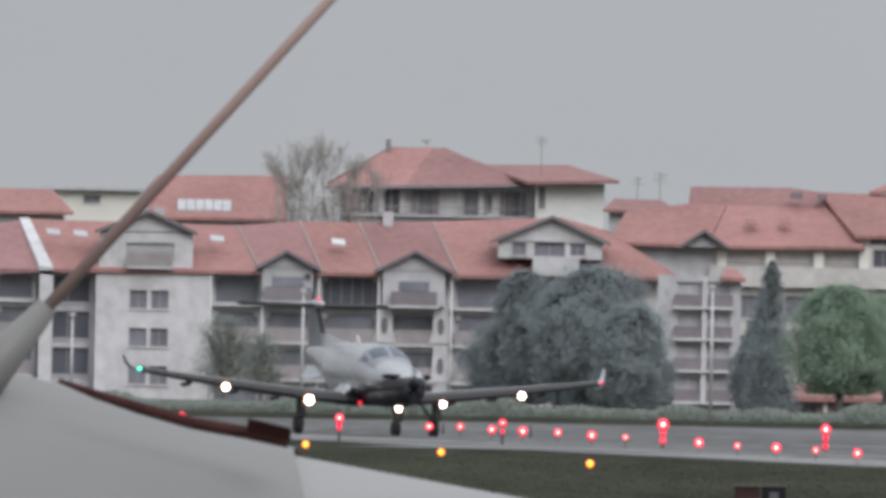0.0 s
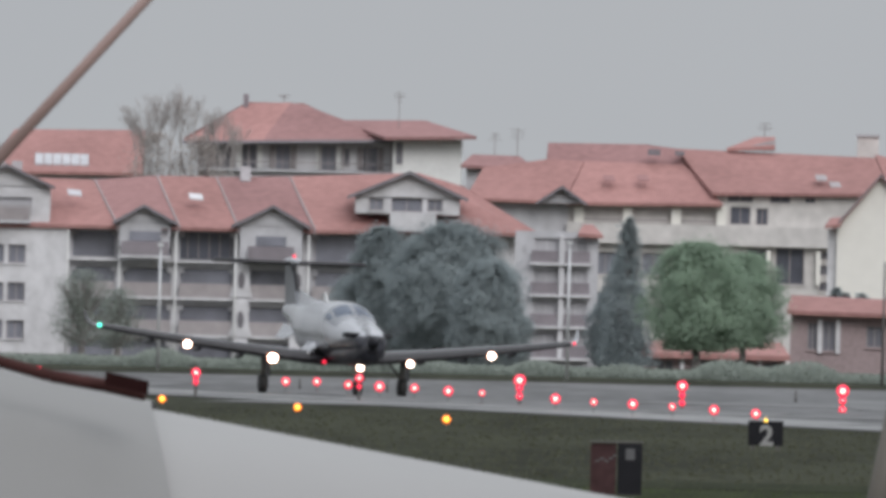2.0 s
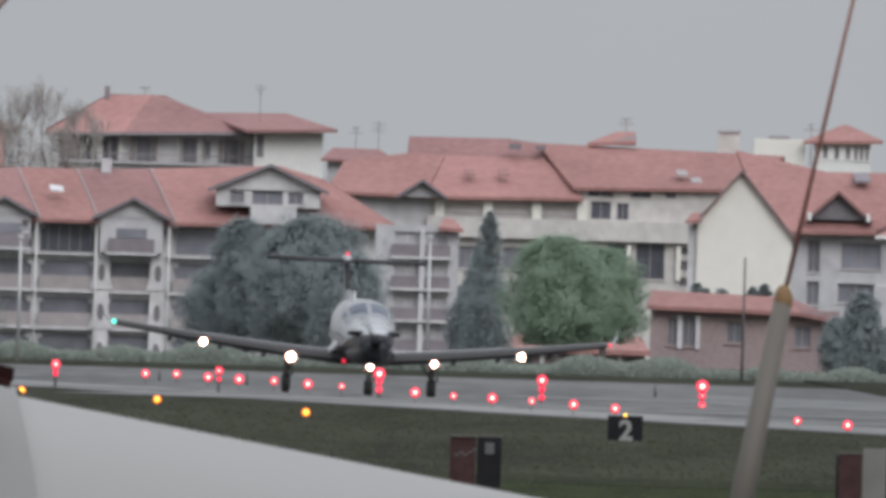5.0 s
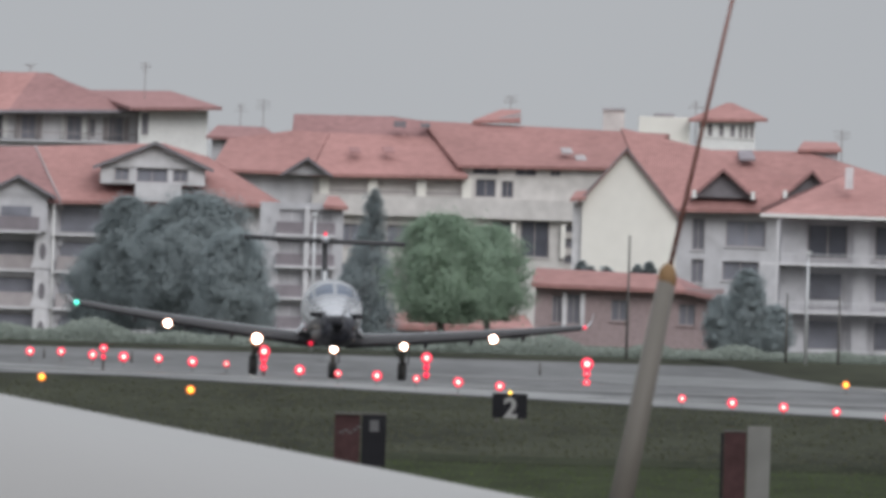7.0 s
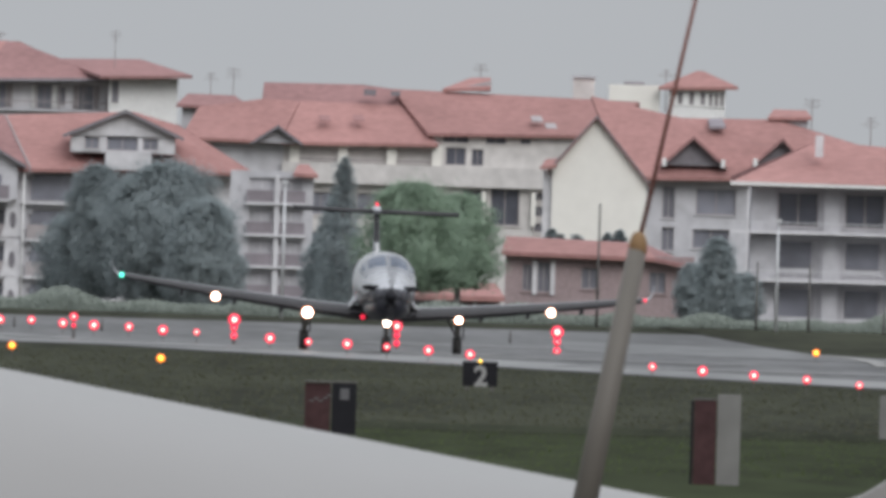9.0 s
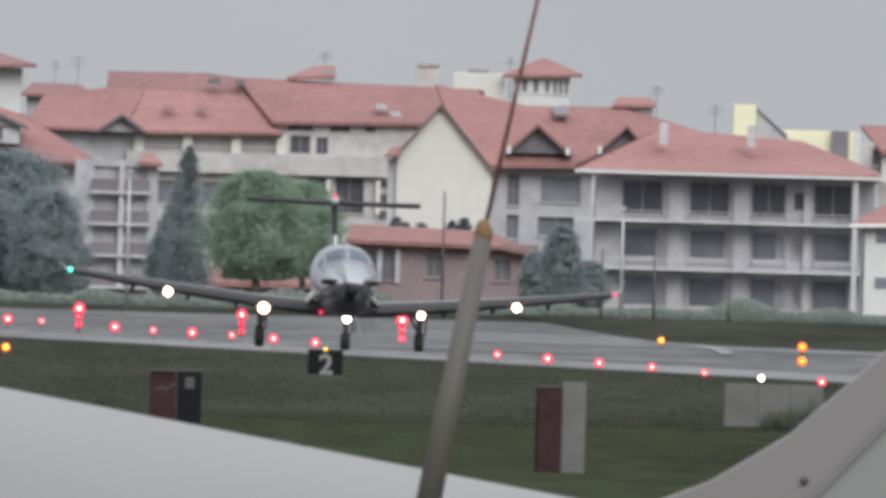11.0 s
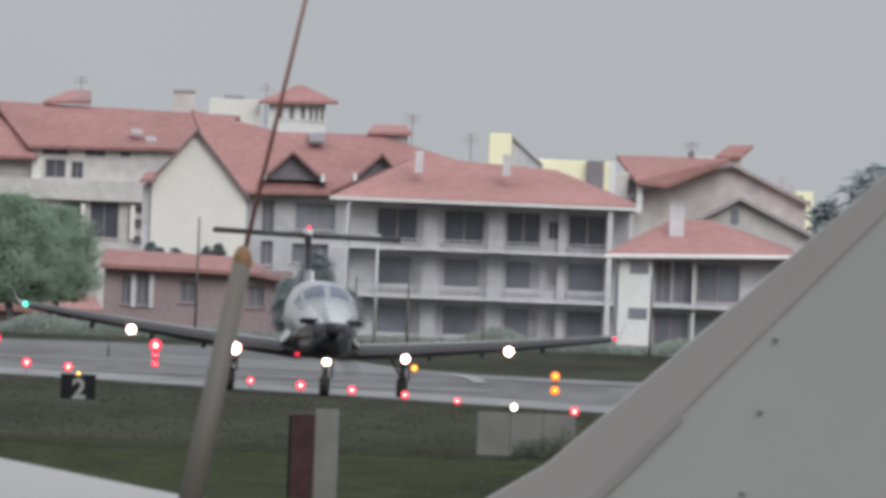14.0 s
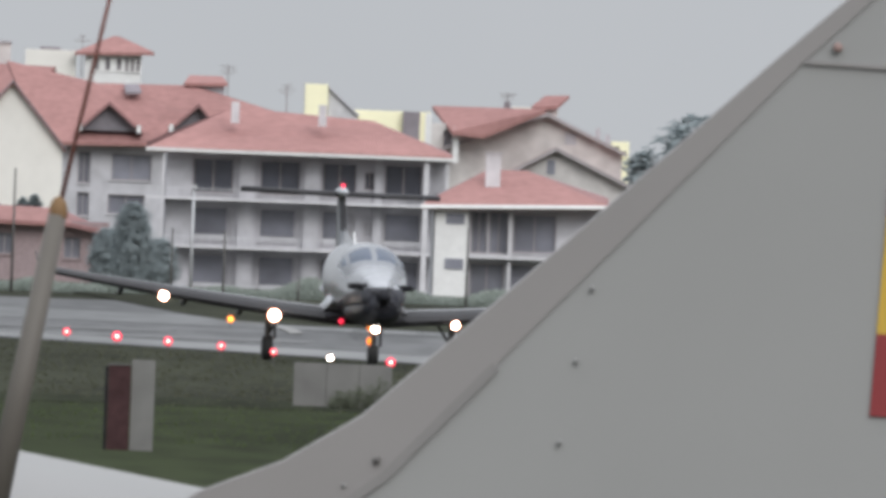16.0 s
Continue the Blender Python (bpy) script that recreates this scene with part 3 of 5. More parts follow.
def right_row():
    h = House("stepped_apartments", 3350, 0, "large cream apartment house with stepped red roofs and balcony pillars")
    h.roof([(-238, -127, -1), (40, -131, -1), (-30, -198, 7), (-205, -200, 7)], TILE)
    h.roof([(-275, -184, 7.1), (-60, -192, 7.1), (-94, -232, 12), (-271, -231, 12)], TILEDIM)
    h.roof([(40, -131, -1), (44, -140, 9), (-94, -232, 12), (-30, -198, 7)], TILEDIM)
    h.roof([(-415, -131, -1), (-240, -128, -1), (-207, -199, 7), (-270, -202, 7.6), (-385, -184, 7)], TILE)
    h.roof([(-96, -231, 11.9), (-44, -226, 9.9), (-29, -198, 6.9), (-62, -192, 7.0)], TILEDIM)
    h.block(-94, -72, -224, -213, 6.0, 2, DARKGABLE, "roof_vent")
    h.block(-46, -29, -222, -214, 6.0, 2, DARKGABLE, "roof_vent")
    h.roof([(22, -150, -0.5), (305, -154, -0.5), (395, -216, 10), (-45, -226, 10)], TILE)
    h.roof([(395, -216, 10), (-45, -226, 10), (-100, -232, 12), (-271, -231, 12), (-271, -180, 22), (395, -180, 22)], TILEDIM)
    h.gable(-285, -205, -244, -151, -124, SHADE, back=-1.2, deep=2, board=DARKGABLE)
    h.wall(-408, -233, -128, 200, GREYWALL, back=0.3, deep=10)
    h.wall(-233, 30, -127, -92, BEIGE, back=0.4, deep=8, name="upper_wall")
    for b in (-205, -122, -38):
        h.block(b, b + 66, -100, -97, -0.25, 0.1, TIMBER, "handrail")
    for b in (-222, -136, -50, 30):
        h.block(b, b + 17, -126, -91, -0.3, 0.6, CREAM, "pillar")
    h.block(-235, 240, -92, -56, -0.6, 3, BEIGE, "balcony_parapet")
    h.wall(-233, 30, -56, 200, BEIGE, back=0.3, deep=10, holes=[(-190, -140, -40, 0), (-100, -60, -40, 0), (-190, -140, 30, 70)])
    h.wall(30, 330, -150, 200, BEIGE, back=0.2, deep=10,
           holes=[(54, 90, -126, -94), (100, 121, -124, -94), (85, 130, -52, 0), (136, 187, -55, 10), (214, 230, -50, -36), (214, 230, -26, -8), (214, 230, 4, 20), (48, 94, -147, -134), (124, 160, -147, -134), (186, 204, -145, -135)], glass=DARKGLASS)
    for b in (46, 126, 214):
        h.block(b - 6, b + 2, -50, 10, -0.4, 0.5, CREAM, "pilaster")
    h.roof([(45, -229, 9.5), (130, -234, 9.5), (130, -251, 13), (95, -250, 13)], TILE, 0.25, "raised_roof")
    part("raised_wall", slab([h.at(62, -226, 10), h.at(131, -226, 10), h.at(131, -246, 10), h.at(100, -238, 10)], 2.5, (0, 1, 0)), PARAPET, h.root)
    h.block(276, 314, -256, -215, 12, 2, BEIGE, "chimney")
    h.block(274, 316, -259, -255, 11.8, 2.4, GREYWALL, "chimney_cap")
    for b, e in ((240, -168), (215, -180), (-160, -170), (-100, -172)):
        h.roof([(b - 9, e + 3, 1.4), (b + 10, e + 3, 1.4), (b + 6, e - 6, 2.6), (b - 13, e - 6, 2.6)], TILEDIM if b < 0 else PARAPET, 0.1, "skylight")
    # blocks behind
    t = House("bell_tower", 3500, 498, "white lookout tower with arched openings and red pyramid roof")
    t.wall(446, 546, -246, -150, WHITE, deep=6, holes=[(b, b + 8, -236, -214) for b in (462, 482, 502)] + [(b, b + 6, -236, -212) for b in (517, 527, 537)])
    t.roof([(427, -244, -0.7), (568, -248, -0.7), (505, -274, 3), (494, -274, 3)])
    t.roof([(568, -248, -0.7), (560, -250, 7.6), (505, -274, 3)], TILEDIM)
    t.roof([(427, -244, -0.7), (494, -274, 3), (440, -246, 7.6)], TILE)
    t.wall(340, 430, -246, -150, CREAM, back=1, deep=6, name="annex_wall")
    t.block(366, 402, -251, -246, 3, 2, DARKPARAPET, "roof_vent")
    # white gabled house
    g = House("white_gable_house", 2950, 328, "cream white gabled house with blank end wall", base=-3.2)
    a, b, c, d, e = (g.at(*p) for p in ((244, 196), (412, 196), (412, -76), (320, -184), (244, -100)))
    part("gable_wall", slab([a, b, c, d, e], 9, (0, 1, 0)), CREAM, g.root)
    for p, q in (((236, -92), (320, -190)), ((320, -190), (418, -72))):
        lo, hi = g.at(*p, -0.5), g.at(*q, -0.5)
        part("roof", slab([lo, hi, hi + Vector((0, 11, 0)), lo + Vector((0, 11, 0))], 0.25), TILE, g.root)
        part("bargeboard", slab([lo + Vector((0, -0.05, 0)), hi + Vector((0, -0.05, 0)), hi + Vector((0, -0.05, -0.14)), lo + Vector((0, -0.05, -0.14))], 0.045, (0, 1, 0)), DARKGABLE, g.root)
    g.roof([(222, -96, -1), (250, -100, -1), (254, -112, 2), (232, -110, 2)], TILE, 0.2, "porch_roof")
    g.wall(228, 246, -90, 215, PLASTER, back=0.5, deep=5, name="side_wall")
    # low house with hedge plants on the parapet
    l = House("low_brick_house", 2700, 330, "low red brick house with shallow red tiled roof")
    l.wall(166, 500, 56, 235, BRICK, deep=10, holes=[(196, 214, 76, 124), (222, 246, 72, 126), (300, 330, 80, 118), (420, 450, 84, 122)])
    l.block(214, 222, 70, 130, -0.2, 0.3, PLASTER, "white_post")
    l.block(246, 254, 70, 130, -0.2, 0.3, PLASTER, "white_post")
    l.roof([(158, 55, -1), (430, 59, -1), (410, 34, 6), (166, 28, 6)])
    l.roof([(430, 59, -1), (500, 72, -1), (470, 58, 6), (410, 34, 6)], TILEDIM)
    # houses with triangular dark dormers
    k = House("twin_dormer_house", 3000, 600, "apartment house with red roof and two dark triangular dormers")
    k.roof([(372, -84, -1), (812, -92, -1), (790, -150, 8), (640, -192, 9), (470, -190, 9), (308, -224, 12)], TILE)
    k.roof([(640, -192, 9), (470, -190, 9), (440, -150, 18), (700, -150, 18)], TILEDIM)
    for b0, b1, m, e, f in ((437, 550, 492, -156, -106), (598, 690, 650, -158, -110)):
        # dark gable faces paint the shade inside the two dormers
        k.gable(b0, b1, m, e, f, DARKGABLE, back=-0.2, deep=3, over=3, board=TILEDIM, rise=3)
        k.block(b0 + 1, b0 + 8, f - 12, f + 2, -1.2, 0.4, WHITE, "white_corner")
        k.block(b1 - 8, b1 - 1, f - 12, f + 2, -1.2, 0.4, WHITE, "white_corner")
    k.wall(412, 812, -84, 215, GREYWALL, back=0.4, deep=9, glass=GLASS,
           holes=[(440, 462, -68, -12), (500, 570, -66, -20), (600, 630, -50, -10), (440, 462, 4, 46), (495, 560, 6, 40), (600, 640, 6, 46)])
    k.block(630, 694, -196, -168, 9, 3, SHADE, "roof_lantern")
    k.roof([(622, -196, 8.5), (700, -198, 8.5), (690, -210, 12), (632, -210, 12)], TILE, 0.2, "lantern_roof")
    # dark plate for a hole in the roof, its shade put into the colour
    k.roof([(520, -176, 5.5), (548, -177, 5.5), (542, -192, 8), (516, -190, 8)], DARKPARAPET, 0.15, "skylight")
    # long apartment block
    a = House("balcony_apartments", 2700, 850, "three-storey grey apartment block with long balconies and red roof")
    a.roof([(560, -80, -1.8), (1102, -84, -1.8), (960, -141, 9), (712, -156, 9)], TILE)
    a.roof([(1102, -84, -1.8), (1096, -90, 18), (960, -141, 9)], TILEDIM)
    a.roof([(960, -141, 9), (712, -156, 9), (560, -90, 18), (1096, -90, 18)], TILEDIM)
    a.block(562, 1100, -82, -75, -1.6, 1.0, GREYWALL, "eave_fascia")
    a.block(559, 1103, -80, -74.5, -2.0, 0.16, WHITE, "gutter")
    cols = [(592, 636), (645, 718), (726, 752), (762, 836), (844, 862), (874, 940), (950, 966), (984, 1052)]
    for e0, e1 in ((-64, 2), (22, 86), (106, 172), (188, 226)):
        # below the top floor the recess sheets take the painted shade colour
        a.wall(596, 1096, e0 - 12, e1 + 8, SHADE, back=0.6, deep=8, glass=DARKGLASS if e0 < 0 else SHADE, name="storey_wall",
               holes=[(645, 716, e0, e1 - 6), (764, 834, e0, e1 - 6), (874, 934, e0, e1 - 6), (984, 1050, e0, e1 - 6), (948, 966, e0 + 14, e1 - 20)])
        for b, w in ((598, 44), (726, 28), (842, 28), (966, 14)):
            a.block(b, b + w, e0 - 8, e1 + 4, 0.2, 0.5, GREYWALL, "pier")
        for b in (648, 768, 878, 988):
            if e0 > 0:
                a.block(b - 2, b + 62, e1 - 16, e1 - 6.5, 0.55, 0.1, GREYWALL, "parapet")
                a.block(b, b + (58 if (b + int(e0)) % 3 else 40), e0 + 1, e1 - 17, 0.8, 0.06, GLASS, "loggia_door")
    for e in (4, 89, 174):
        a.block(562, 1096, e + 1, e + 6, -1.6, 2.3, PLASTER, "balcony_slab")
        a.block(566, 1092, e - 15, e - 13.6, -1.5, 0.06, STEEL, "handrail")
        for i in range(34):
            a.block(568 + i * 15.6, 568.8 + i * 15.6, e - 13.5, e + 0.9, -1.48, 0.04, STEEL, "baluster")
    for b in (715, 870):
        a.block(b - 7, b + 7, -166, -128, 2.5, 1.2, PLASTER, "chimney")
    for b, w in ((590, 4), (1053, 9), (1091, 6)):
        a.block(b, b + w, -72, 228, -1.7, 0.4, PLASTER, "corner_post")
    # gabled houses on the slope
    r = House("gabled_chalet", 2950, 1240, "beige chalet with two broad gables and red roofs")
    r.wall(1062, 1402, -101, 215, BEIGE, back=1.02, deep=10)
    r.wall(1174, 1416, -41, 215, BEIGE, back=-1.48, deep=2.4)
    r.block(1270, 1284, -84, -58, -1.56, 0.08, GLASS, "gable_window")
    r.block(1300, 1320, -132, -112, 0.94, 0.08, SHADE, "gable_window")
    r.wall(1062, 1130, -142, 215, BEIGE, back=0.9, deep=8, holes=[(1085, 1100, -130, -100)])
    r.gable(1090, 1405, 1268, -164, -100, BEIGE, back=1, deep=6, over=6, board=PARAPET, rise=3)
    r.roof([(1100, -128, -1.4), (1156, -124, -1.4), (1264, -173, -0.9), (1063, -172, 6)], TILE)
    r.gable(1170, 1420, 1285, -104, -40, BEIGE, back=-1.5, deep=6, over=6, board=PARAPET, rise=3)
    r.roof([(1238, -177, 7), (1284, -179, 7), (1305, -199, 9), (1262, -197, 9)], TILE, 0.2, "upper_roof")
    r.block(1258, 1285, -178.5, -160, 7.5, 1.5, BEIGE, "roof_lantern")
    r.block(1052, 1063, -158, -60, -0.5, 1.0, WHITE, "chimney")
    r.block(1102, 1112, -135, -72, -0.65, 0.6, WHITE, "flue")
    r.block(1077, 1091, -80, -18, -0.65, 0.6, WHITE, "flue")
    r.block(1354, 1362, -143, -112, 4, 1, GREYWALL, "chimney")
    r.block(1371, 1380, -132, -104, 4, 1, GREYWALL, "chimney")
    r.block(1190, 1201, -184, -168, 3, 1, DARKPARAPET, "roof_vent")
    w = House("corner_apartments", 2650, 1220, "low apartment wing with red roof, white pillar and dark glazing")
    w.roof([(1050, 4, -1.5), (1384, -6, -1.5), (1236, -63, 8), (1166, -63, 8)], TILE)
    w.roof([(1050, 4, -1.5), (1166, -63, 8), (1066, -8, 14)], TILEDIM)
    w.roof([(1049, 7, -1.62), (1385, -3, -1.62), (1385, -6.5, -1.56), (1049, 3.5, -1.56)], WHITE, 0.1, "gutter")
    w.block(1162, 1188, -90, -26, 3.5, 1.1, PLASTER, "chimney")
    w.block(1160, 1190, -93, -90.2, 3.4, 1.3, GREYWALL, "chimney_cap")
    w.roof([(1384, -6, -1.5), (1380, -20, 14), (1236, -63, 8)], TILEDIM)
    w.wall(1072, 1378, 2, 235, GREYWALL, back=0.4, deep=9, glass=GLASS,
           holes=[(1140, 1168, 12, 86), (1172, 1206, 12, 86), (1214, 1290, 14, 82), (1140, 1200, 104, 170), (1210, 1290, 104, 170)])
    w.block(1076, 1134, 2, 235, -0.8, 1.1, WHITE, "white_pillar")
    for e in (17, 97, 170):
        w.block(1095, 1128, e, e + 19, -0.86, 0.1, GLASS, "pillar_window")
    w.block(1136, 1380, 88, 95, -0.8, 1.4, PLASTER, "balcony_slab")
    w.block(1206, 1212, 6, 235, -0.4, 0.5, PLASTER, "corner_post")
    # house far behind, its sunlight put into the near-white yellow walls
    y = House("distant_yellow_house", 3900, 930, "distant sunlit pale yellow house with stepped roof")
    y.wall(838, 878, -203, -100, YELLOW, deep=8)
    part("sloping_wing", slab([y.at(879, -199, 0.4), y.at(932, -152, 0.4), y.at(932, -100, 0.4), y.at(879, -100, 0.4)], 7, (0, 1, 0)), PLASTER, y.root)
    y.roof([(877, -201.5, 0), (934, -152, 0), (934, -152, 8), (877, -201.5, 8)], GREYWALL, 0.2, "wing_roof")
    y.wall(912, 1012, -160, -100, YELLOW, back=2, deep=8)
    y.wall(1012, 1042, -160, -100, DARKPARAPET, back=1, deep=8, name="dark_stair")
    y.wall(1042, 1060, -160, -100, YELLOW, back=2, deep=8)
    z = House("far_lit_house", 4000, 1390, "distant sunlit yellow house among trees")
    # sunlight here too comes from the wall colour
    z.wall(1384, 1414, -121, -60, YELLOW, deep=8, holes=[(1388, 1397, -112, -104), (1402, 1410, -104, -96)])
    z.wall(1205, 1255, -176, -150, CREAM, back=1, deep=5, name="annex_wall")


def garden_shed():
    h = House("garden_shed", 2250, 30, "low reddish garden building with shallow tiled roof behind the trees", base=-2.7)
    h.wall(-95, 158, 134, 250, BRICK, deep=6, holes=[(-70, -40, 148, 180), (-10, 20, 148, 180), (70, 100, 148, 180), (120, 145, 148, 180)])
    h.roof([(-105, 136, -0.8), (166, 136, -0.8), (150, 112, 4), (-85, 114, 4)], TILE)
    for b in (-100, -28, 48, 110):
        h.block(b, b + 7, 134, 200, -0.35, 0.3, PLASTER, "post")


front_row()
back_row()
garden_shed()
right_row()


# ---- trees ----
def tree(name, b, d, e_top, half, material, label, seed, leaves=5000, leaf=0.4, base=None, cone=False, low=0.12):
    """A tapered trunk with limbs and a crown of many small leaf clumps."""
    rng = random.Random(seed)
    if 1500 < d < 2100:
        leaves, leaf = int(leaves * 7.5), leaf * 0.31
    z0 = 0.0 if d <= 2000 else -2.9
    top = sight(b, e_top, d).z - z0
    r = half / ARC * d
    t = thing(name, (b / ARC * d, d, z0), label, "tree")
    bm = tube((0, 0, 0), (0, 0, top * 0.55), 0.03 * r + 0.10, 0.03 * r + 0.02, 8)
    clumps = []
    for i in range(70):
        h = top * rng.uniform(low + 0.1, 0.93)
        f = (h / top - low) / (1 - low)
        w = (1 - f) ** 0.7 if cone else math.sqrt(max(0.0, 1 - (2 * f - 0.85) ** 2 / 1.4))
        a = rng.uniform(0, math.tau)
        q = Vector((math.cos(a) * r * w * rng.uniform(0.15, 0.9), math.sin(a) * r * w * rng.uniform(0.15, 0.9), h))
        tube((0, 0, h * 0.55), q, 0.07, 0.02, 5, bm)
        clumps.append((q, r * rng.uniform(0.16, 0.30) * (0.45 + 0.55 * w)))
    part("trunk", bm, BARK, t)
    vs, fs = [], []
    for i in range(leaves):
        if rng.random() < 0.25:
            q, cr = clumps[rng.randrange(len(clumps))]
            v = Vector((rng.gauss(0, 1), rng.gauss(0, 1), rng.gauss(0, 1))).normalized() * cr * rng.uniform(0.1, 1.0) ** 0.6 * 1.15
            v.z *= 0.75
            c = q + v
        else:
            f = rng.random() ** (1.6 if cone else 0.9)
            w = (1 - f) ** 0.5 if cone else math.sqrt(max(0.0, 1 - (2 * f - 0.85) ** 2 / 1.4))
            a, q = rng.uniform(0, math.tau), math.sqrt(rng.random())
            q *= 0.84 + 0.36 * noise.noise(Vector((math.cos(a) * 2 + seed, math.sin(a) * 2, f * 4))) + 0.26 * noise.noise(Vector((math.cos(a) * 5 + seed, math.sin(a) * 5, f * 10)))
            c = Vector((math.cos(a) * r * w * q, math.sin(a) * r * w * q, top * (low + (1 - low) * f * 0.98)))
        if c.z < top * low * 0.6:
            continue
        if rng.random() < 0.22:
            c += Vector((rng.gauss(0, 0.11), rng.gauss(0, 0.11), rng.gauss(0, 0.06))) * r
        out = Vector((c.x, c.y, (c.z - top * 0.45) * 0.8)).normalized() * 1.1 + Vector((0, 0, 0.45))
        ax = (out + Vector((rng.gauss(0, 0.42), rng.gauss(0, 0.42), rng.gauss(0, 0.42)))).normalized()
        s = leaf * rng.uniform(0.5, 1.3)
        u = ax.orthogonal().normalized() * s
        w2 = ax.cross(u) * 0.6
        k = len(vs)
        vs += [c - u, c + w2, c + u, c - w2]
        fs.append((k, k + 1, k + 2, k + 3))
    me = bpy.data.meshes.new("crown")
    me.from_pydata(vs, [], fs)
    me.materials.append(material)
    ob = new("crown", me)
    ob.parent = t


tree("broadleaf_tree", -432, 1950, -88, 128, LEAFDARK, "large dense dark green broadleaf tree behind the fence", 1, 17000, 0.21, low=0.02)
tree("broadleaf_tree", -560, 1956, -80, 76, LEAFDARK, "tall dark green tree grown into the large broadleaf tree", 21, 8000, 0.2, low=0.03)
tree("broadleaf_tree", -372, 1944, -24, 78, LEAFDARK, "spreading dark green tree at the foot of the large one", 22, 6000, 0.2, low=0.02)
tree("broadleaf_tree", -610, 1962, 12, 66, LEAFDARK, "dark green bush beside the large tree", 2, 3600, 0.2, low=0.02)
tree("broadleaf_tree", -345, 1962, 50, 62, LEAFDARK, "dark green bush beside the large tree", 3, 3600, 0.2, low=0.02)
tree("conifer_tree", -124, 1960, -108, 56, LEAFDARK, "slim dark conifer in front of the houses", 4, 3200, 0.2, cone=True, low=0.03)
tree("broadleaf_tree", -136, 1966, -40, 42, LEAFDARK, "narrow dark tree by the conifer", 23, 3000, 0.2, low=0.02)
tree("broadleaf_tree", -152, 1970, 24, 52, LEAFDARK, "low dark shrub by the conifer", 5, 3000, 0.2, low=0.02)
tree("broadleaf_tree", 0, 1900, -66, 112, LEAFGREEN, "fresh green broad tree in spring leaf", 6, 9000, 0.19, low=0.17)
tree("broadleaf_tree", 82, 1908, -46, 88, LEAFGREEN, "fresh green tree with a loose uneven crown", 24, 6500, 0.19, low=0.22)
tree("broadleaf_tree", -1088, 1950, 10, 66, LEAFGREY, "small thin grey green tree before the terrace", 8, 700, 0.18)
tree("broadleaf_tree", -1024, 1956, 44, 58, LEAFGREY, "small thin grey green tree before the terrace", 18, 520, 0.18)
tree("broadleaf_tree", 540, 1960, 18, 44, LEAFDARK, "dark tree beside the apartment block", 10, 3200, 0.2, low=0.02)
tree("broadleaf_tree", 590, 1965, 80, 40, LEAFDARK, "low dark shrub beside the apartment block", 17, 1600, 0.2, low=0.02)
tree("broadleaf_tree", 500, 1970, 66, 40, LEAFDARK, "small dark shrub by the low house", 11, 2600, 0.2, low=0.02)
tree("pine_tree", 1540, 3500, -176, 120, LEAFDARK, "distant dark pine behind the houses", 12, 2600, 0.5)
tree("pine_tree", 1440, 3500, -110, 60, LEAFDARK, "distant dark pine behind the houses", 13, 1100, 0.45)
tree("broadleaf_tree", -965, 3500, -236, 70, LEAFBROWN, "thin brown tree in bud above the roofs", 14, 6500, 0.12, low=0.45)
tree("broadleaf_tree", -888, 3500, -232, 72, LEAFBROWN, "thin brown tree in bud above the roofs", 16, 6500, 0.12, low=0.45)
tree("broadleaf_tree", 290, 2800, 20, 26, LEAFDARK, "potted dark shrub on the low roof", 15, 700, 0.25)


for i, (b, e, w) in enumerate(((246, 14, 13), (262, 22, 10), (345, 18, 11), (366, 12, 14))):
    tree("roof_shrub", b, 2790, e, w, LEAFDARK, "dark shrub before the blank gable wall", 60 + i, 900, 0.2, low=0.8)
def weed_clump(b, d, wide, tall, seed):
    """Rank weeds: stalks that lean apart from one root, each with a few narrow leaves."""
    rng = random.Random(seed)
    t = thing("weed_clump", (b / ARC * d, d, 0), "tall rank weeds before the concrete block", "weeds", "weeds by the block")
    stalks, vs, fs = bmesh.new(), [], []
    for i in range(46):
        x, y = rng.uniform(-wide, wide), rng.uniform(-0.25, 0.25)
        h = tall * rng.uniform(0.35, 1.0) * (1 - 0.5 * (x / wide) ** 2)
        tip = Vector((x + rng.uniform(-0.1, 0.1), y + rng.uniform(-0.1, 0.1), h))
        tube((x, y, 0), tip, 0.008, 0.003, 4, stalks)
        for _ in range(9):
            f = rng.uniform(0.15, 1.0)
            c = Vector((x, y, 0)).lerp(tip, f)
            u = Vector((rng.uniform(-1, 1), rng.uniform(-1, 1), rng.uniform(0.1, 0.9))).normalized() * rng.uniform(0.05, 0.11)
            w = u.orthogonal().normalized() * 0.016
            k = len(vs)
            vs += [c, c + u * 0.5 + w, c + u, c + u * 0.5 - w]
            fs.append((k, k + 1, k + 2, k + 3))
    part("stalk_cluster", stalks, WEED, t)["kind"] = "stuff"
    me = bpy.data.meshes.new("leaf_cluster")
    me.from_pydata(vs, [], fs)
    me.materials.append(WEED)
    leafage = new("leaf_cluster", me)
    leafage.parent, leafage["kind"] = t, "stuff"


for b, wide, tall, seed in ((955, 0.30, 0.55, 70), (988, 0.28, 0.72, 71), (922, 0.22, 0.40, 72)):
    weed_clump(b, 880, wide, tall, seed)


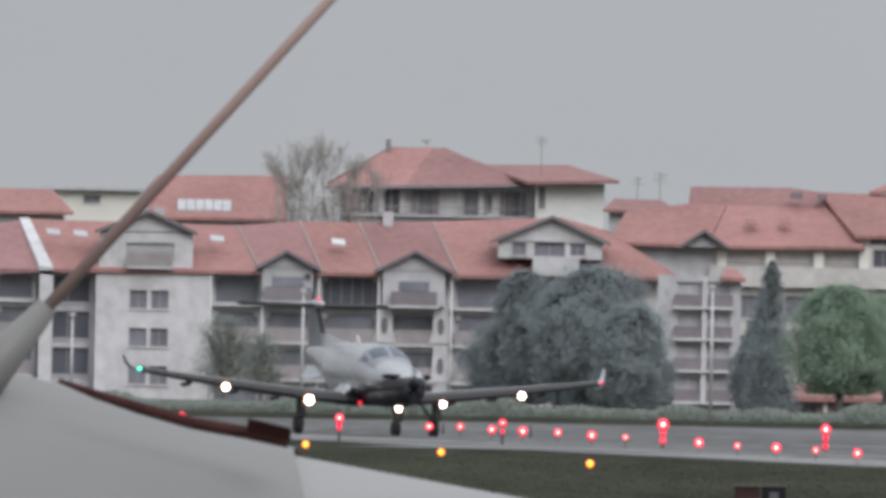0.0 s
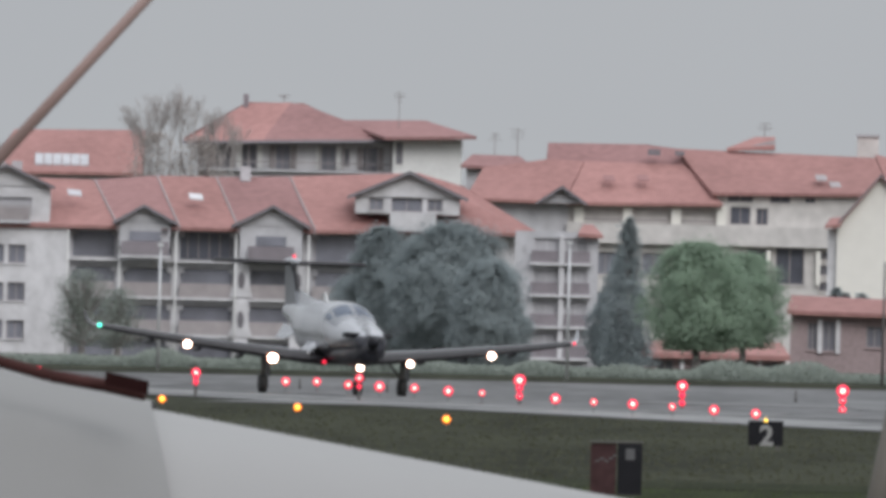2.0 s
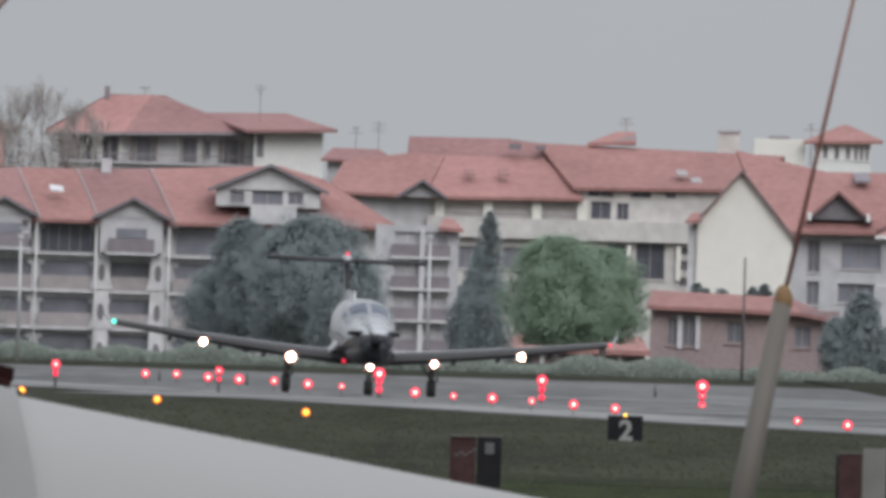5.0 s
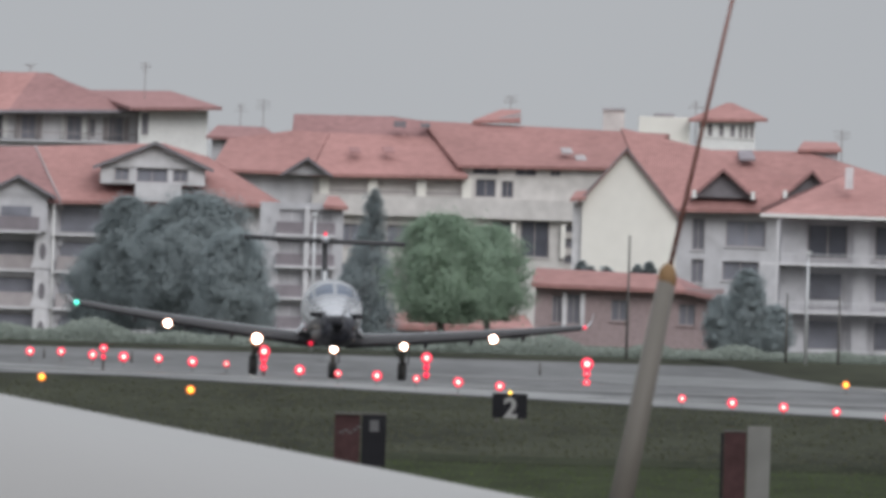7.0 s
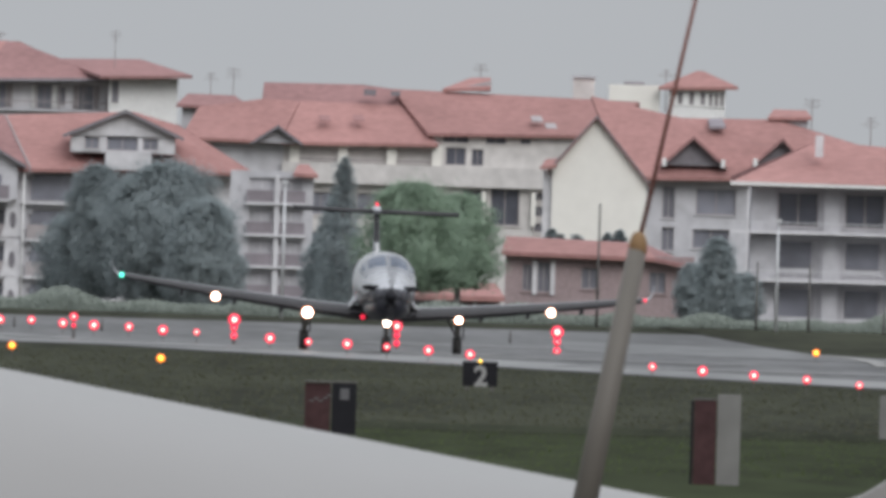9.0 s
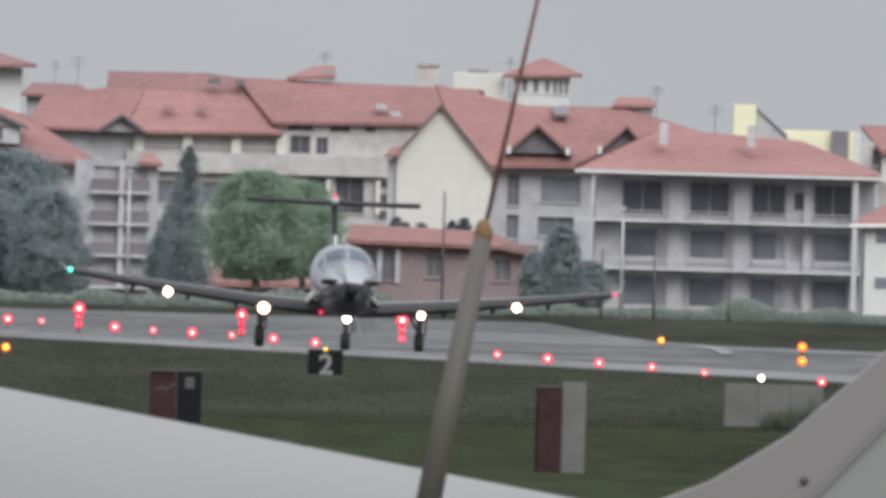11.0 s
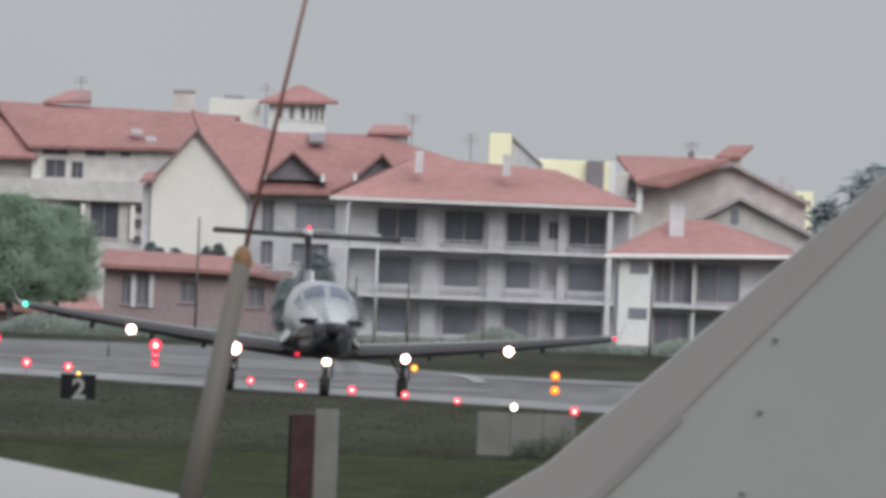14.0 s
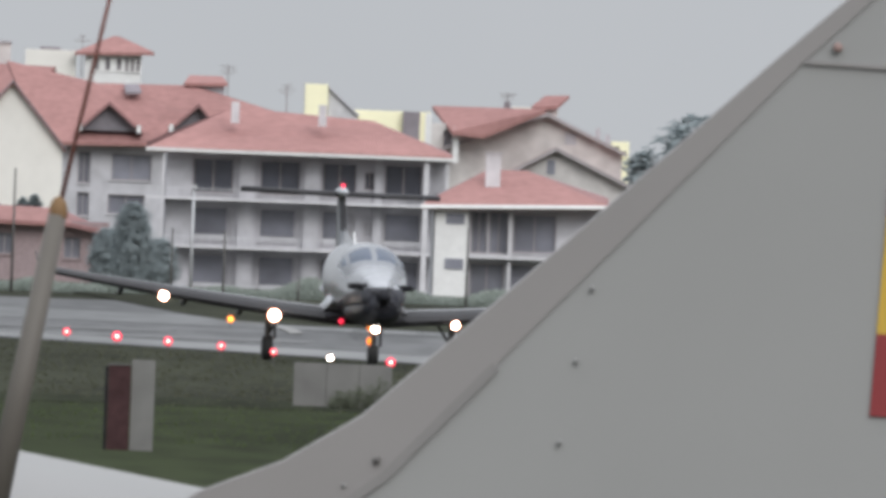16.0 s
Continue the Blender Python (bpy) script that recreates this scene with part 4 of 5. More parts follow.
def bare_tree(b, e_top, seed):
    rng = random.Random(seed)
    t = thing("bare_tree", sight(b, -150, 3560), "tall leafless tree with fine grey branches", "tree")
    h = (-150 - e_top) / ARC * 3560
    bm = bmesh.new()

    def grow(p, way, length, r, depth):
        q = p + way * length
        tube(p, q, r, r * 0.6, 5, bm)
        if depth:
            for _ in range(4):
                w = (way + Vector((rng.uniform(-0.5, 0.5), rng.uniform(-0.6, 0.6), rng.uniform(-0.1, 0.5)))).normalized()
                grow(p + way * length * rng.uniform(0.5, 1.0), w, length * rng.uniform(0.5, 0.72), r * 0.55, depth - 1)

    grow(Vector((0, 0, -0.5)), Vector((0, 0, 1)), h * 0.46, 0.075, 5)
    part("crown", bm, TWIG, t)


for i, (b, e) in enumerate(((-940, -322), (-902, -316), (-985, -300), (-962, -308), (-920, -312), (-872, -296), (-1000, -276), (-850, -278), (-830, -262), (-985, -270))):
    bare_tree(b, e, 30 + i)


# ---- hedge, fence and poles between runway and houses ----
def hedge():
    rng = random.Random(5)
    vs, fs = [], []
    for i in range(34000):
        x = rng.uniform(-42, 34)
        top = 0.45 + 0.3 * math.sin(x * 0.55) * math.sin(x * 0.21 + 1) + 0.2 * math.sin(x * 1.7)
        c = Vector((x, 1800 + rng.uniform(-3, 3), rng.uniform(0, max(0.35, top))))
        s = rng.uniform(0.05, 0.14)
        u = Vector((rng.gauss(0, 1), rng.gauss(0, 1), rng.gauss(0, 1))).normalized() * s
        w = u.orthogonal().normalized() * s * 0.7
        k = len(vs)
        vs += [c - u, c + w, c + u, c - w]
        fs.append((k, k + 1, k + 2, k + 3))
    me = bpy.data.meshes.new("hedge")
    me.from_pydata(vs, [], fs)
    me.materials.append(LEAFGREY)
    tagged(new("hedge", me), "uneven grey green hedge along the airfield fence", "hedge", kind="stuff")


hedge()


def pole(name, b, e0, e1, d, r, material, label, lamp=True):
    p, q = sight(b, e0, d), sight(b, e1, d)
    z0 = 0.0
    t = thing(name, (p.x, d, z0), label, "pole", "poles by the fence")
    part("shaft", tube((0, 0, 0), (0, 0, p.z - z0), r * 1.25, r * 0.8, 8), material, t, smooth=True)
    if lamp:
        part("lamp_head", boxed(-0.11, 0.11, -0.12, 0.12, p.z - z0, p.z - z0 + 0.14), material, t)


for b, e0 in ((-228, -52), (-952, -30), (647, -10), (-1360, 20)):
    pole("street_lamp", b, e0, 200, 1760, 0.055, STEEL, "slim pale street lamp by the fence")
for b, e0 in ((330, -34), (612, 60), (705, 62), (838, 140), (1135, 40)):
    pole("post", b, e0, 200, 1770, 0.045, DARKPOLE, "slim dark post by the fence", False)
for b, e0, d in ((178, 196, 1500), (-545, 196, 1500), (-700, 196, 1520)):
    pole("marker_post", b, e0, 200, d, 0.035, DARKPOLE, "short dark marker post at the runway", False)


def aerial(b, e0, e1, d, seed):
    rng = random.Random(seed)
    p, q = sight(b, e1, d), sight(b, e0, d)
    t = thing("tv_aerial", p, "thin rooftop television aerial", "aerial", "rooftop aerials")
    h = q.z - p.z
    part("mast", tube((0, 0, -1.5), (0, 0, h), 0.04, 0.032, 5), BARK, t)
    bm = bmesh.new()
    for i in range(4):
        z = h * (0.95 - 0.09 * i)
        w = rng.uniform(0.25, 0.6)
        tube((-w, 0, z), (w, 0.1, z + rng.uniform(-0.1, 0.1)), 0.017, 0.017, 4, bm)
    part("elements", bm, BARK, t)


for i, (b, e0, e1, d) in enumerate(((-536, -315, -265, 3700), (-365, -246, -206, 3604), (-325, -256, -200, 3604), (112, -275, -235, 3364), (700, -232, -180, 3010),
                                    (805, -200, -150, 2712), (1196, -200, -165, 2953), (440, -275, -235, 3505), (-740, -305, -288, 3707))):
    aerial(b, e0, e1, d, 50 + i)


# ---- airfield lamps ----
def lamp(kind, b, e, h, scale=1.0):
    """An airfield lamp standing on the ground, its light h metres up."""
    d = (EYE.z - h) * ARC / e
    place = sight(b, e, d)
    t = thing(kind[0], (place.x, d, 0), kind[3], "airfield lamp", kind[4])
    part("stem", tube((0, 0, 0), (0, 0, h), 0.010, 0.010, 6), DARKPOLE, t)
    r, rc = kind[5] * scale, kind[6] * scale
    part("glass", ball((0, 0, h), r, n=12), kind[1], t, smooth=True)
    part("filament", ball((0, -r + rc * 0.55, h), rc, n=10), kind[2], t, smooth=True)
    return t


RED = ("runway_light", REDLAMP, REDCORE, "glowing red runway lamp on a short stem", "red runway lamps", 0.138, 0.060)
AMBER = ("taxiway_light", AMBERLAMP, AMBERCORE, "glowing amber taxiway lamp on a short stem", "amber taxiway lamps", 0.11, 0.065)
PALE = ("marker_light", WARMRING, WHITELAMP, "small glowing white marker lamp", "white marker lamps", 0.075, 0.06)
for b, e, s in ((-1163, 194, 1.1), (-725, 203, 1.0), (-670, 202, 0.95), (-614, 206, 1.05), (-559, 208, 1.15), (-497, 209, 0.95), (-437, 213, 1.1), (-377, 215, 0.7),
                (-247, 222, 1.1), (-179, 226, 0.75), (-110, 228, 1.05), (-40, 231, 0.75), (34, 235, 1.0), (108, 240, 0.95),
                (431, 252, 0.75), (520, 257, 0.95), (611, 262, 0.85), (705, 267, 0.75), (798, 274, 0.65), (1006, 285, 0.8)):
    lamp(RED, b, e, 0.35, s)
for b, e in ((-943, 239), (-703, 248), (-439, 263), (720, 219)):
    lamp(AMBER, b, e, 0.3)
for b, e in ((899, 281),):
    lamp(PALE, b, e, 0.3)


def mast_lamp(b, es, glass, core, label, group, d, s=1.0):
    """A mast with lamps one over the other."""
    t = thing("signal_mast", (b / ARC * d, d, 0), label, "airfield lamp", group)
    zs = [sight(b, e, d).z for e in es]
    part("mast", tube((0, 0, 0), (0, 0, max(zs)), 0.05, 0.04, 6), DARKPOLE, t)
    for i, z in enumerate(zs):
        r = (0.13 if glass is AMBERLAMP else 0.17 if i == 0 else 0.10) * s
        la = part("lamp", ball((0, -0.06, z), r, n=12), glass, t, smooth=True)
        part("filament", ball((0, -0.06 - r + 0.05, z), r * 0.45, n=10), core, la, smooth=True)


for b, es, s in ((-884, (191, 208, 199), 0.85), (-595, (194, 209), 0.75), (-311, (191, 205, 219), 1.1), (-23, (194, 210, 224), 1.0), (261, (196, 213, 229), 1.15)):
    mast_lamp(b, es, REDLAMP, REDCORE, "mast with glowing red lamps one above the other", "red signal masts", 1400, s)
mast_lamp(970, (224, 249), AMBERLAMP, AMBERCORE, "mast with two glowing amber lamps", "amber signal masts", 1270, 1.0)


# ---- boards and panels on the near grass ----
def distance_sign():
    d = 1082
    w, h = 62 / ARC * d, 44 / ARC * d
    t = thing("distance_sign", (126.5 / ARC * d, d, 0), "black square board with a white number two", "sign")
    part("board", boxed(-w / 2, w / 2, 0, 0.12, 0.10, 0.10 + h), BLACK, t)
    for x in (-0.3, 0.3):
        part("foot", boxed(x - 0.04, x + 0.04, 0.02, 0.1, 0, 0.098), DARKPOLE, t)
    cu = bpy.data.curves.new("numeral", "FONT")
    cu.body, cu.size, cu.align_x, cu.extrude = "2", h * 1.12, "CENTER", 0.006
    cu.offset = 0.02
    cu.materials.append(RIVET)
    tx = new("numeral", cu)
    tx.parent, tx.matrix_basis = t, pose(0.02, -0.012, 0.12, 90, 0, 0)
    part("lamp", ball((0, 0.02, 0.10 + h + 0.01), 0.045), AMBERCORE, t)


def equipment_box():
    d = 838
    k = d / ARC
    t = thing("equipment_cabinet", (-136 * k, d, 0), "dark airfield cabinet with a faded red side and a black door", "cabinet")
    h = 4.1 - 298 * k
    part("red_side", boxed(-46 * k, -1 * k, 0, 0.5, 0.03, h), MAROON, t)
    part("black_door", boxed(2 * k, 45 * k, -0.04, 0.5, 0.03, h + 0.01), BLACK, t)
    part("top_plate", boxed(-47 * k, 46 * k, -0.05, 0.55, h + 0.012, h + 0.04), DARKPOLE, t)
    part("notice", boxed(16 * k, 32 * k, -0.055, -0.042, h - 0.30, h - 0.09), NOTICE, t)
    part("plinth", boxed(-48 * k, 47 * k, -0.06, 0.6, 0, 0.028), CONCRETE, t)
    bm = bmesh.new()
    for i, (x, z) in enumerate(((-38, 30), (-30, 26), (-22, 30), (-14, 25), (-7, 20))):
        box(bm, x * k, (x + 8) * k, -0.012, -0.003, h - z * k - 0.03, h - z * k)
    part("faded_lettering", bm, NOTICE, t)


def edge_panel():
    d = 4.1 * ARC / 460
    k = d / ARC
    t = thing("marker_board", (548 * k, d, 0), "upright panel with a faded red face and a pale grey side", "panel")
    h = 4.1 - 308 * k
    part("red_face", boxed(-40 * k, -1 * k, 0, 0.35, 0, h), MAROON, t)
    part("pale_face", boxed(1 * k, 42 * k, 0.03, 0.35, 0, h + 0.10), BLOCK, t)
    # black strip stands in for shadow along the board's left edge
    part("shadow_edge", boxed(-46 * k, -41 * k, 0.02, 0.3, 0, h - 0.02), BLACK, t)
    part("cap", boxed(-41 * k, -1 * k, -0.02, 0.37, h + 0.002, h + 0.025), DARKPOLE, t)


def wall_panel():
    d = 4.1 * ARC / 370
    k = d / ARC
    t = thing("concrete_block", (924 * k, d, 0), "long pale concrete block on the grass", "block")
    h = 4.1 - 291 * k
    for i in range(3):
        part("block", boxed((-88 + 58 * i) * k, (-88 + 58 * i + 57) * k, 0, 0.6, 0, h), BLOCK, t)


distance_sign()
equipment_box()
edge_panel()
wall_panel()


# ---- grass ----
def grass():
    rng = random.Random(9)
    for name, material, n, y0, y1, h0, h1 in (("grass", BLADE, 9000, 735, 872, 0.015, 0.05), ("dry_grass", DRYBLADE, 10000, 860, 1300, 0.02, 0.08)):
        vs, fs = [], []
        while len(fs) < n:
            y = rng.uniform(y0, y1)
            x = rng.uniform(-0.019, 0.017) * y
            if y > 1262 - 8.3 * x:
                continue
            h, w = rng.uniform(h0, h1), rng.uniform(0.02, 0.06)
            l = rng.uniform(-0.08, 0.08)
            k = len(vs)
            vs += [(x - w, y, 0), (x + w, y, 0), (x + l, y + l, h)]
            fs.append((k, k + 1, k + 2))
        me = bpy.data.meshes.new(name)
        me.from_pydata(vs, [], fs)
        me.materials.append(material)
        tagged(new(name, me), "rough grass tufts on the airfield", "grass", kind="stuff")


grass()


# ---- the turboprop ----
def wing_half(sg, parent):
    """One wing: aerofoil sections from root to tip, dihedral, then an upturned tip."""
    def sec(x, y, z, chord, th):
        pts = ((0, 0), (0.04, 0.42), (0.25, 0.9), (0.6, 0.62), (1, 0.02), (0.6, -0.25), (0.25, -0.42), (0.04, -0.3))
        return [Vector((sg * x, y + c * chord, z + t * th)) for c, t in pts]
    rings = [sec(0.5, -0.55, 1.08, 2.35, 0.33), sec(2.3, -0.3, 1.24, 2.0, 0.29), sec(3.8, -0.14, 1.40, 1.78, 0.26), sec(5.1, 0.02, 1.555, 1.55, 0.22), sec(6.5, 0.18, 1.735, 1.32, 0.175), sec(7.75, 0.32, 1.915, 1.1, 0.13)]
    part("wing", ring_loft(bmesh.new(), rings), NAVY, parent, "dark blue-grey wing underside", smooth=True)
    tip = [sec(7.752, 0.34, 1.916, 1.05, 0.10), sec(7.98, 0.55, 2.0, 0.8, 0.06), sec(8.1, 0.85, 2.17, 0.55, 0.04), sec(8.16, 1.1, 2.41, 0.3, 0.025)]
    part("winglet", ring_loft(bmesh.new(), tip), SILVER, parent, smooth=True)
    boot = [[v + Vector((0, -0.02, 0.004)) for v in (r[7], r[0], r[1], r[2] * 0.75 + r[1] * 0.25 + Vector((0, 0, 0.012)))] for r in rings]
    bm = bmesh.new()
    vs = [[bm.verts.new(p) for p in r] for r in boot]
    for a, b in zip(vs, vs[1:]):
        for i in range(3):
            bm.faces.new((a[i], a[i + 1], b[i + 1], b[i]))
    part("deicing_boot", bm, BOOT, parent)
    # raised front lip of the skin stands in for the wing's edge highlight
    top = [[r[2] * 0.78 + r[1] * 0.22 + Vector((0, 0, 0.004)), r[3] + Vector((0, 0, 0.006)), r[3] + Vector((0, 0, 0.012)), r[2] + Vector((0, 0, 0.014)), r[2] * 0.78 + r[1] * 0.22 + Vector((0, 0, 0.026))] for r in rings]
    part("wing_skin", ring_loft(bmesh.new(), top), SILVER, parent, "silver upper wing skin with a lip for the edge highlight")
    for x in (3.0, 4.4, 6.0):
        z = 1.24 + (x - 2.3) * 0.118
        fr = [[Vector((sg * x + math.cos(a) * w, y, z - 0.10 - dz + math.sin(a) * hgt)) for a in [i * math.tau / 8 for i in range(8)]]
              for y, w, hgt, dz in ((0.5, 0.02, 0.03, 0), (0.9, 0.06, 0.10, 0.03), (1.6, 0.05, 0.09, 0.08), (2.1, 0.01, 0.02, 0.08))]
        part("flap_fairing", ring_loft(bmesh.new(), fr), NAVY, parent, smooth=True)


def light_unit(name, x, y, z, r, parent, glass=None, rim=None):
    la = part(name, ball((x, y, z), r, n=14), glass or WHITELAMP, parent, smooth=True)
    if rim:
        # this disc glows as an added halo; the ball is the lamp
        part("rim", tube((x, y + r * 0.35, z), (x, y + r * 0.6, z), r * 1.3, r * 1.3, 16), rim, la)
    return la


def gear(x, y, wheel_r, top, parent, name):
    leg = part(name, tube((x, y + 0.06, wheel_r), (x, y, top), 0.065, 0.085, 10), DARKPOLE, parent, smooth=True)
    part("fork", boxed(x - 0.14, x + 0.14, y - 0.03, y + 0.09, wheel_r + 0.02, wheel_r + 0.10), DARKPOLE, leg)
    part("drag_strut", tube((x, y + 0.1, wheel_r + 0.25), (x * 0.85, y + 0.8, top + 0.05), 0.035, 0.035, 6), DARKPOLE, leg)
    bm = bmesh.new()
    rings = []
    for w, r in ((-0.13, 0.72), (-0.12, 0.9), (-0.07, 1.0), (0.07, 1.0), (0.12, 0.9), (0.13, 0.72)):
        rings.append([Vector((x + w, y + math.cos(a) * r * wheel_r, wheel_r + math.sin(a) * r * wheel_r)) for a in [i * math.tau / 20 for i in range(20)]])
    ty = part("tyre", ring_loft(bm, rings), TYRE, leg, smooth=True)
    part("gear_door", boxed(x + 0.16, x + 0.19, y - 0.2, y + 0.35, wheel_r + 0.22, top - 0.02), NAVY, leg)
    return ty


def turboprop():
    t = thing("turboprop_aircraft", (0, 0, 0), "single-engined silver turboprop aircraft with dark belly and lit landing lights", "aircraft")
    # fuselage: crown height, keel height and half width along its length
    ys = (-5.1, -4.8, -4.2, -3.4, -2.75, -2.3, -1.9, -1.5, -1.1, -0.6, 0.2, 2.2, 3.6, 5.2, 6.8, 8.4)
    crown = (1.93, 2.10, 2.28, 2.40, 2.48, 2.59, 2.77, 2.91, 2.99, 3.03, 3.04, 3.04, 3.03, 2.98, 2.92, 2.86)
    keel = (1.40, 1.32, 1.27, 1.22, 1.20, 1.18, 1.16, 1.15, 1.14, 1.14, 1.14, 1.18, 1.34, 1.72, 2.12, 2.52)
    half = (0.36, 0.52, 0.62, 0.70, 0.76, 0.82, 0.86, 0.89, 0.90, 0.90, 0.89, 0.86, 0.74, 0.42, 0.20, 0.07)

    def skin(y, a, out=0.0):
        """A point of the fuselage's skin: a is the angle round the section, out the distance off the skin."""
        top, low, w = (float(np.interp(y, ys, v)) for v in (crown, keel, half))
        mid = low + (top - low) * 0.47
        c, q = math.cos(a), math.sin(a)
        h = (top - mid) if q > 0 else (mid - low)
        return Vector((math.copysign(abs(c) ** 0.85, c) * (w + out), y, mid + math.copysign(abs(q) ** 0.9, q) * (h + out)))

    n, m = 64, 110
    rings = []
    for i in range(m):
        y = ys[0] + (ys[-1] - ys[0]) * (i / (m - 1)) ** 1.35
        rings.append([skin(y, k * math.tau / n) for k in range(n)])
    fu = part("fuselage", ring_loft(bmesh.new(), rings), SILVER, t, "silver grey fuselage above a dark blue belly", smooth=True)
    fu.data.materials.append(NAVY)
    for p in fu.data.polygons:
        c = p.center
        edge = float(np.interp(c.y, (-4.9, -4.2, -3.0, -1.6, 4.0), (1.97, 1.95, 1.82, 1.56, 1.42))) - 0.10 * abs(c.x)
        if c.z < edge and c.y < 4:
            p.material_index = 1

    def panel(name, corners, out, material, label="", steps=8):
        """A plate that follows the skin between four corners (y, degrees), with its edge turned in."""
        grid = []
        for i in range(steps + 1):
            u = i / steps
            row = []
            for j in range(steps + 1):
                v = j / steps
                y, a = (corners[0][q] * (1 - u) * (1 - v) + corners[1][q] * u * (1 - v) + corners[2][q] * u * v + corners[3][q] * (1 - u) * v for q in (0, 1))
                rim = i in (0, steps) or j in (0, steps)
                row.append(skin(y, radians(a), out * (0.2 if rim else 1.0)))
            grid.append(row)
        bm = bmesh.new()
        vs = [[bm.verts.new(v) for v in row] for row in grid]
        for a, b in zip(vs, vs[1:]):
            for i in range(steps):
                bm.faces.new((a[i], a[i + 1], b[i + 1], b[i]))
        return part(name, bm, material, t, label, smooth=True)

    # windscreen: two front panes beside a centre post, two side panes, in a pale surround
    panel("windscreen_frame", ((-2.62, 30), (-2.62, 150), (-1.18, 158), (-1.18, 22)), 0.012, TAILGREY, "pale metal windscreen surround", 20)
    for sg in (-1, 1):
        g = lambda deg: 90 + sg * deg
        panel("windscreen", ((-2.30, g(1.4)), (-2.16, g(43)), (-1.44, g(40)), (-1.36, g(1.4))), 0.026, CANOPY)
        panel("side_window", ((-2.02, g(48)), (-1.86, g(60)), (-1.30, g(60)), (-1.42, g(46))), 0.026, CANOPY)

    def ring(y, z, w, h):
        return [Vector((math.cos(a) * w, y, z + math.sin(a) * h)) for a in [k * math.tau / 24 for k in range(24)]]

    # cowling chin and intake, exhaust stacks swept out to both sides
    chin = [ring(y, z, w, h) for y, z, w, h in ((-5.12, 1.52, 0.34, 0.24), (-4.7, 1.44, 0.50, 0.37), (-3.6, 1.38, 0.62, 0.42), (-2.2, 1.32, 0.70, 0.36), (-0.6, 1.30, 0.55, 0.22))]
    part("engine_intake", ring_loft(bmesh.new(), chin), NAVY, t, smooth=True)
    part("intake_mouth", ring_loft(bmesh.new(), [ring(-5.14, 1.42, 0.2, 0.10), ring(-5.1, 1.42, 0.22, 0.12)]), BLACK, t)
    for sg in (-1, 1):
        bm = tube((sg * 0.34, -4.75, 1.95), (sg * 0.62, -4.5, 1.96), 0.08, 0.08, 12)
        tube((sg * 0.62, -4.52, 1.96), (sg * 0.77, -4.15, 1.96), 0.08, 0.072, 12, bm)
        part("exhaust_stack", bm, BLACK, t, "dark sooty exhaust pipe", smooth=True)
        part("nostril_inlet", ball((sg * 0.42, -4.66, 1.62), 0.085, n=10, squash=0.7), BLACK, t, smooth=True)
    part("roof_aerial", slab([(-0.2, 0.9, 2.98), (-0.2, 1.5, 2.98), (-0.2, 1.45, 3.30), (-0.2, 1.3, 3.30)], 0.03, (-1, 0, 0)), WHITE, t)
    # wing centre and wings
    wc = [[Vector((x, y, z)) for y, z in ((-0.55, 1.18), (0.4, 1.42), (1.9, 1.24), (0.9, 0.98), (-0.2, 1.02))] for x in (-1.0, 1.0)]
    part("wing_box", ring_loft(bmesh.new(), wc), NAVY, t)
    for sg in (-1, 1):
        fil = [[Vector((sg * x, y + c, z + h)) for c, h in ((0, 0), (0.3, g), (1.3, g), (2.1, 0.0), (0.8, -0.15))] for x, y, z, g in ((0.80, -0.5, 1.58, 0.22), (0.93, -0.42, 1.40, 0.15), (1.12, -0.38, 1.24, 0.08))]
        part("wing_fillet", ring_loft(bmesh.new(), fil), SILVER, t, "silver fairing at the wing root", smooth=True)
        wing_half(sg, t)
    # tail
    fin = [[Vector((sx * w, y, z)) for y, w in ((y0, 0.0), (y0 + 0.25, 1.0), (y1, 0.12))] + [Vector((-w * sx, y, z)) for y, w in ((y1, 0.12), (y0 + 0.25, 1.0))]
           for z, y0, y1, sx in ((2.5, 5.4, 8.2, 0.12), (3.3, 6.3, 8.35, 0.10), (4.2, 7.1, 8.55, 0.085))]
    part("tail_fin", ring_loft(bmesh.new(), fin), TAILGREY, t, "silver blue swept tail fin")
    boot = [[Vector((sg * w, y, z)) for sg, y in ((-1, y0 + 0.16), (0, y0 - 0.03), (1, y0 + 0.16))] for z, y0, w in ((3.32, 6.32, 0.085), (4.15, 7.06, 0.075))]
    bm = bmesh.new()
    vs = [[bm.verts.new(v) for v in r] for r in boot]
    for i in (0, 1):
        bm.faces.new((vs[0][i], vs[0][i + 1], vs[1][i + 1], vs[1][i]))
    part("fin_boot", bm, BOOT, t, "dark rubber strip on the fin's leading edge")
    dor = [[Vector((sg * w, y, z)) for sg, z in ((-1, z0), (0, z1), (1, z0))] for y, w, z0, z1 in ((2.9, 0.10, 2.95, 3.0), (4.6, 0.10, 2.85, 3.17), (6.0, 0.10, 2.75, 3.36), (6.6, 0.10, 2.7, 3.36))]
    part("dorsal_fin", ring_loft(bmesh.new(), dor), SILVER, t, "silver fillet ahead of the tail fin")
    for sg in (-1, 1):
        part("ventral_strake", slab([(sg * 0.2, 5.4, 1.98), (sg * 0.2, 7.4, 2.3), (sg * 0.45, 7.5, 1.85), (sg * 0.42, 6.4, 1.8)], 0.04, (0, 0, -1)), SILVER, t)
        tp = [[Vector((sg * x, y + c * ch, z + hh * 0.085)) for c, hh in ((0, 0), (0.2, 1), (0.6, 0.6), (1, 0), (0.5, -0.7), (0.1, -0.6))] for x, y, ch, z in ((0.0, 7.1, 1.35, 4.22), (2.5, 7.55, 0.85, 4.24))]
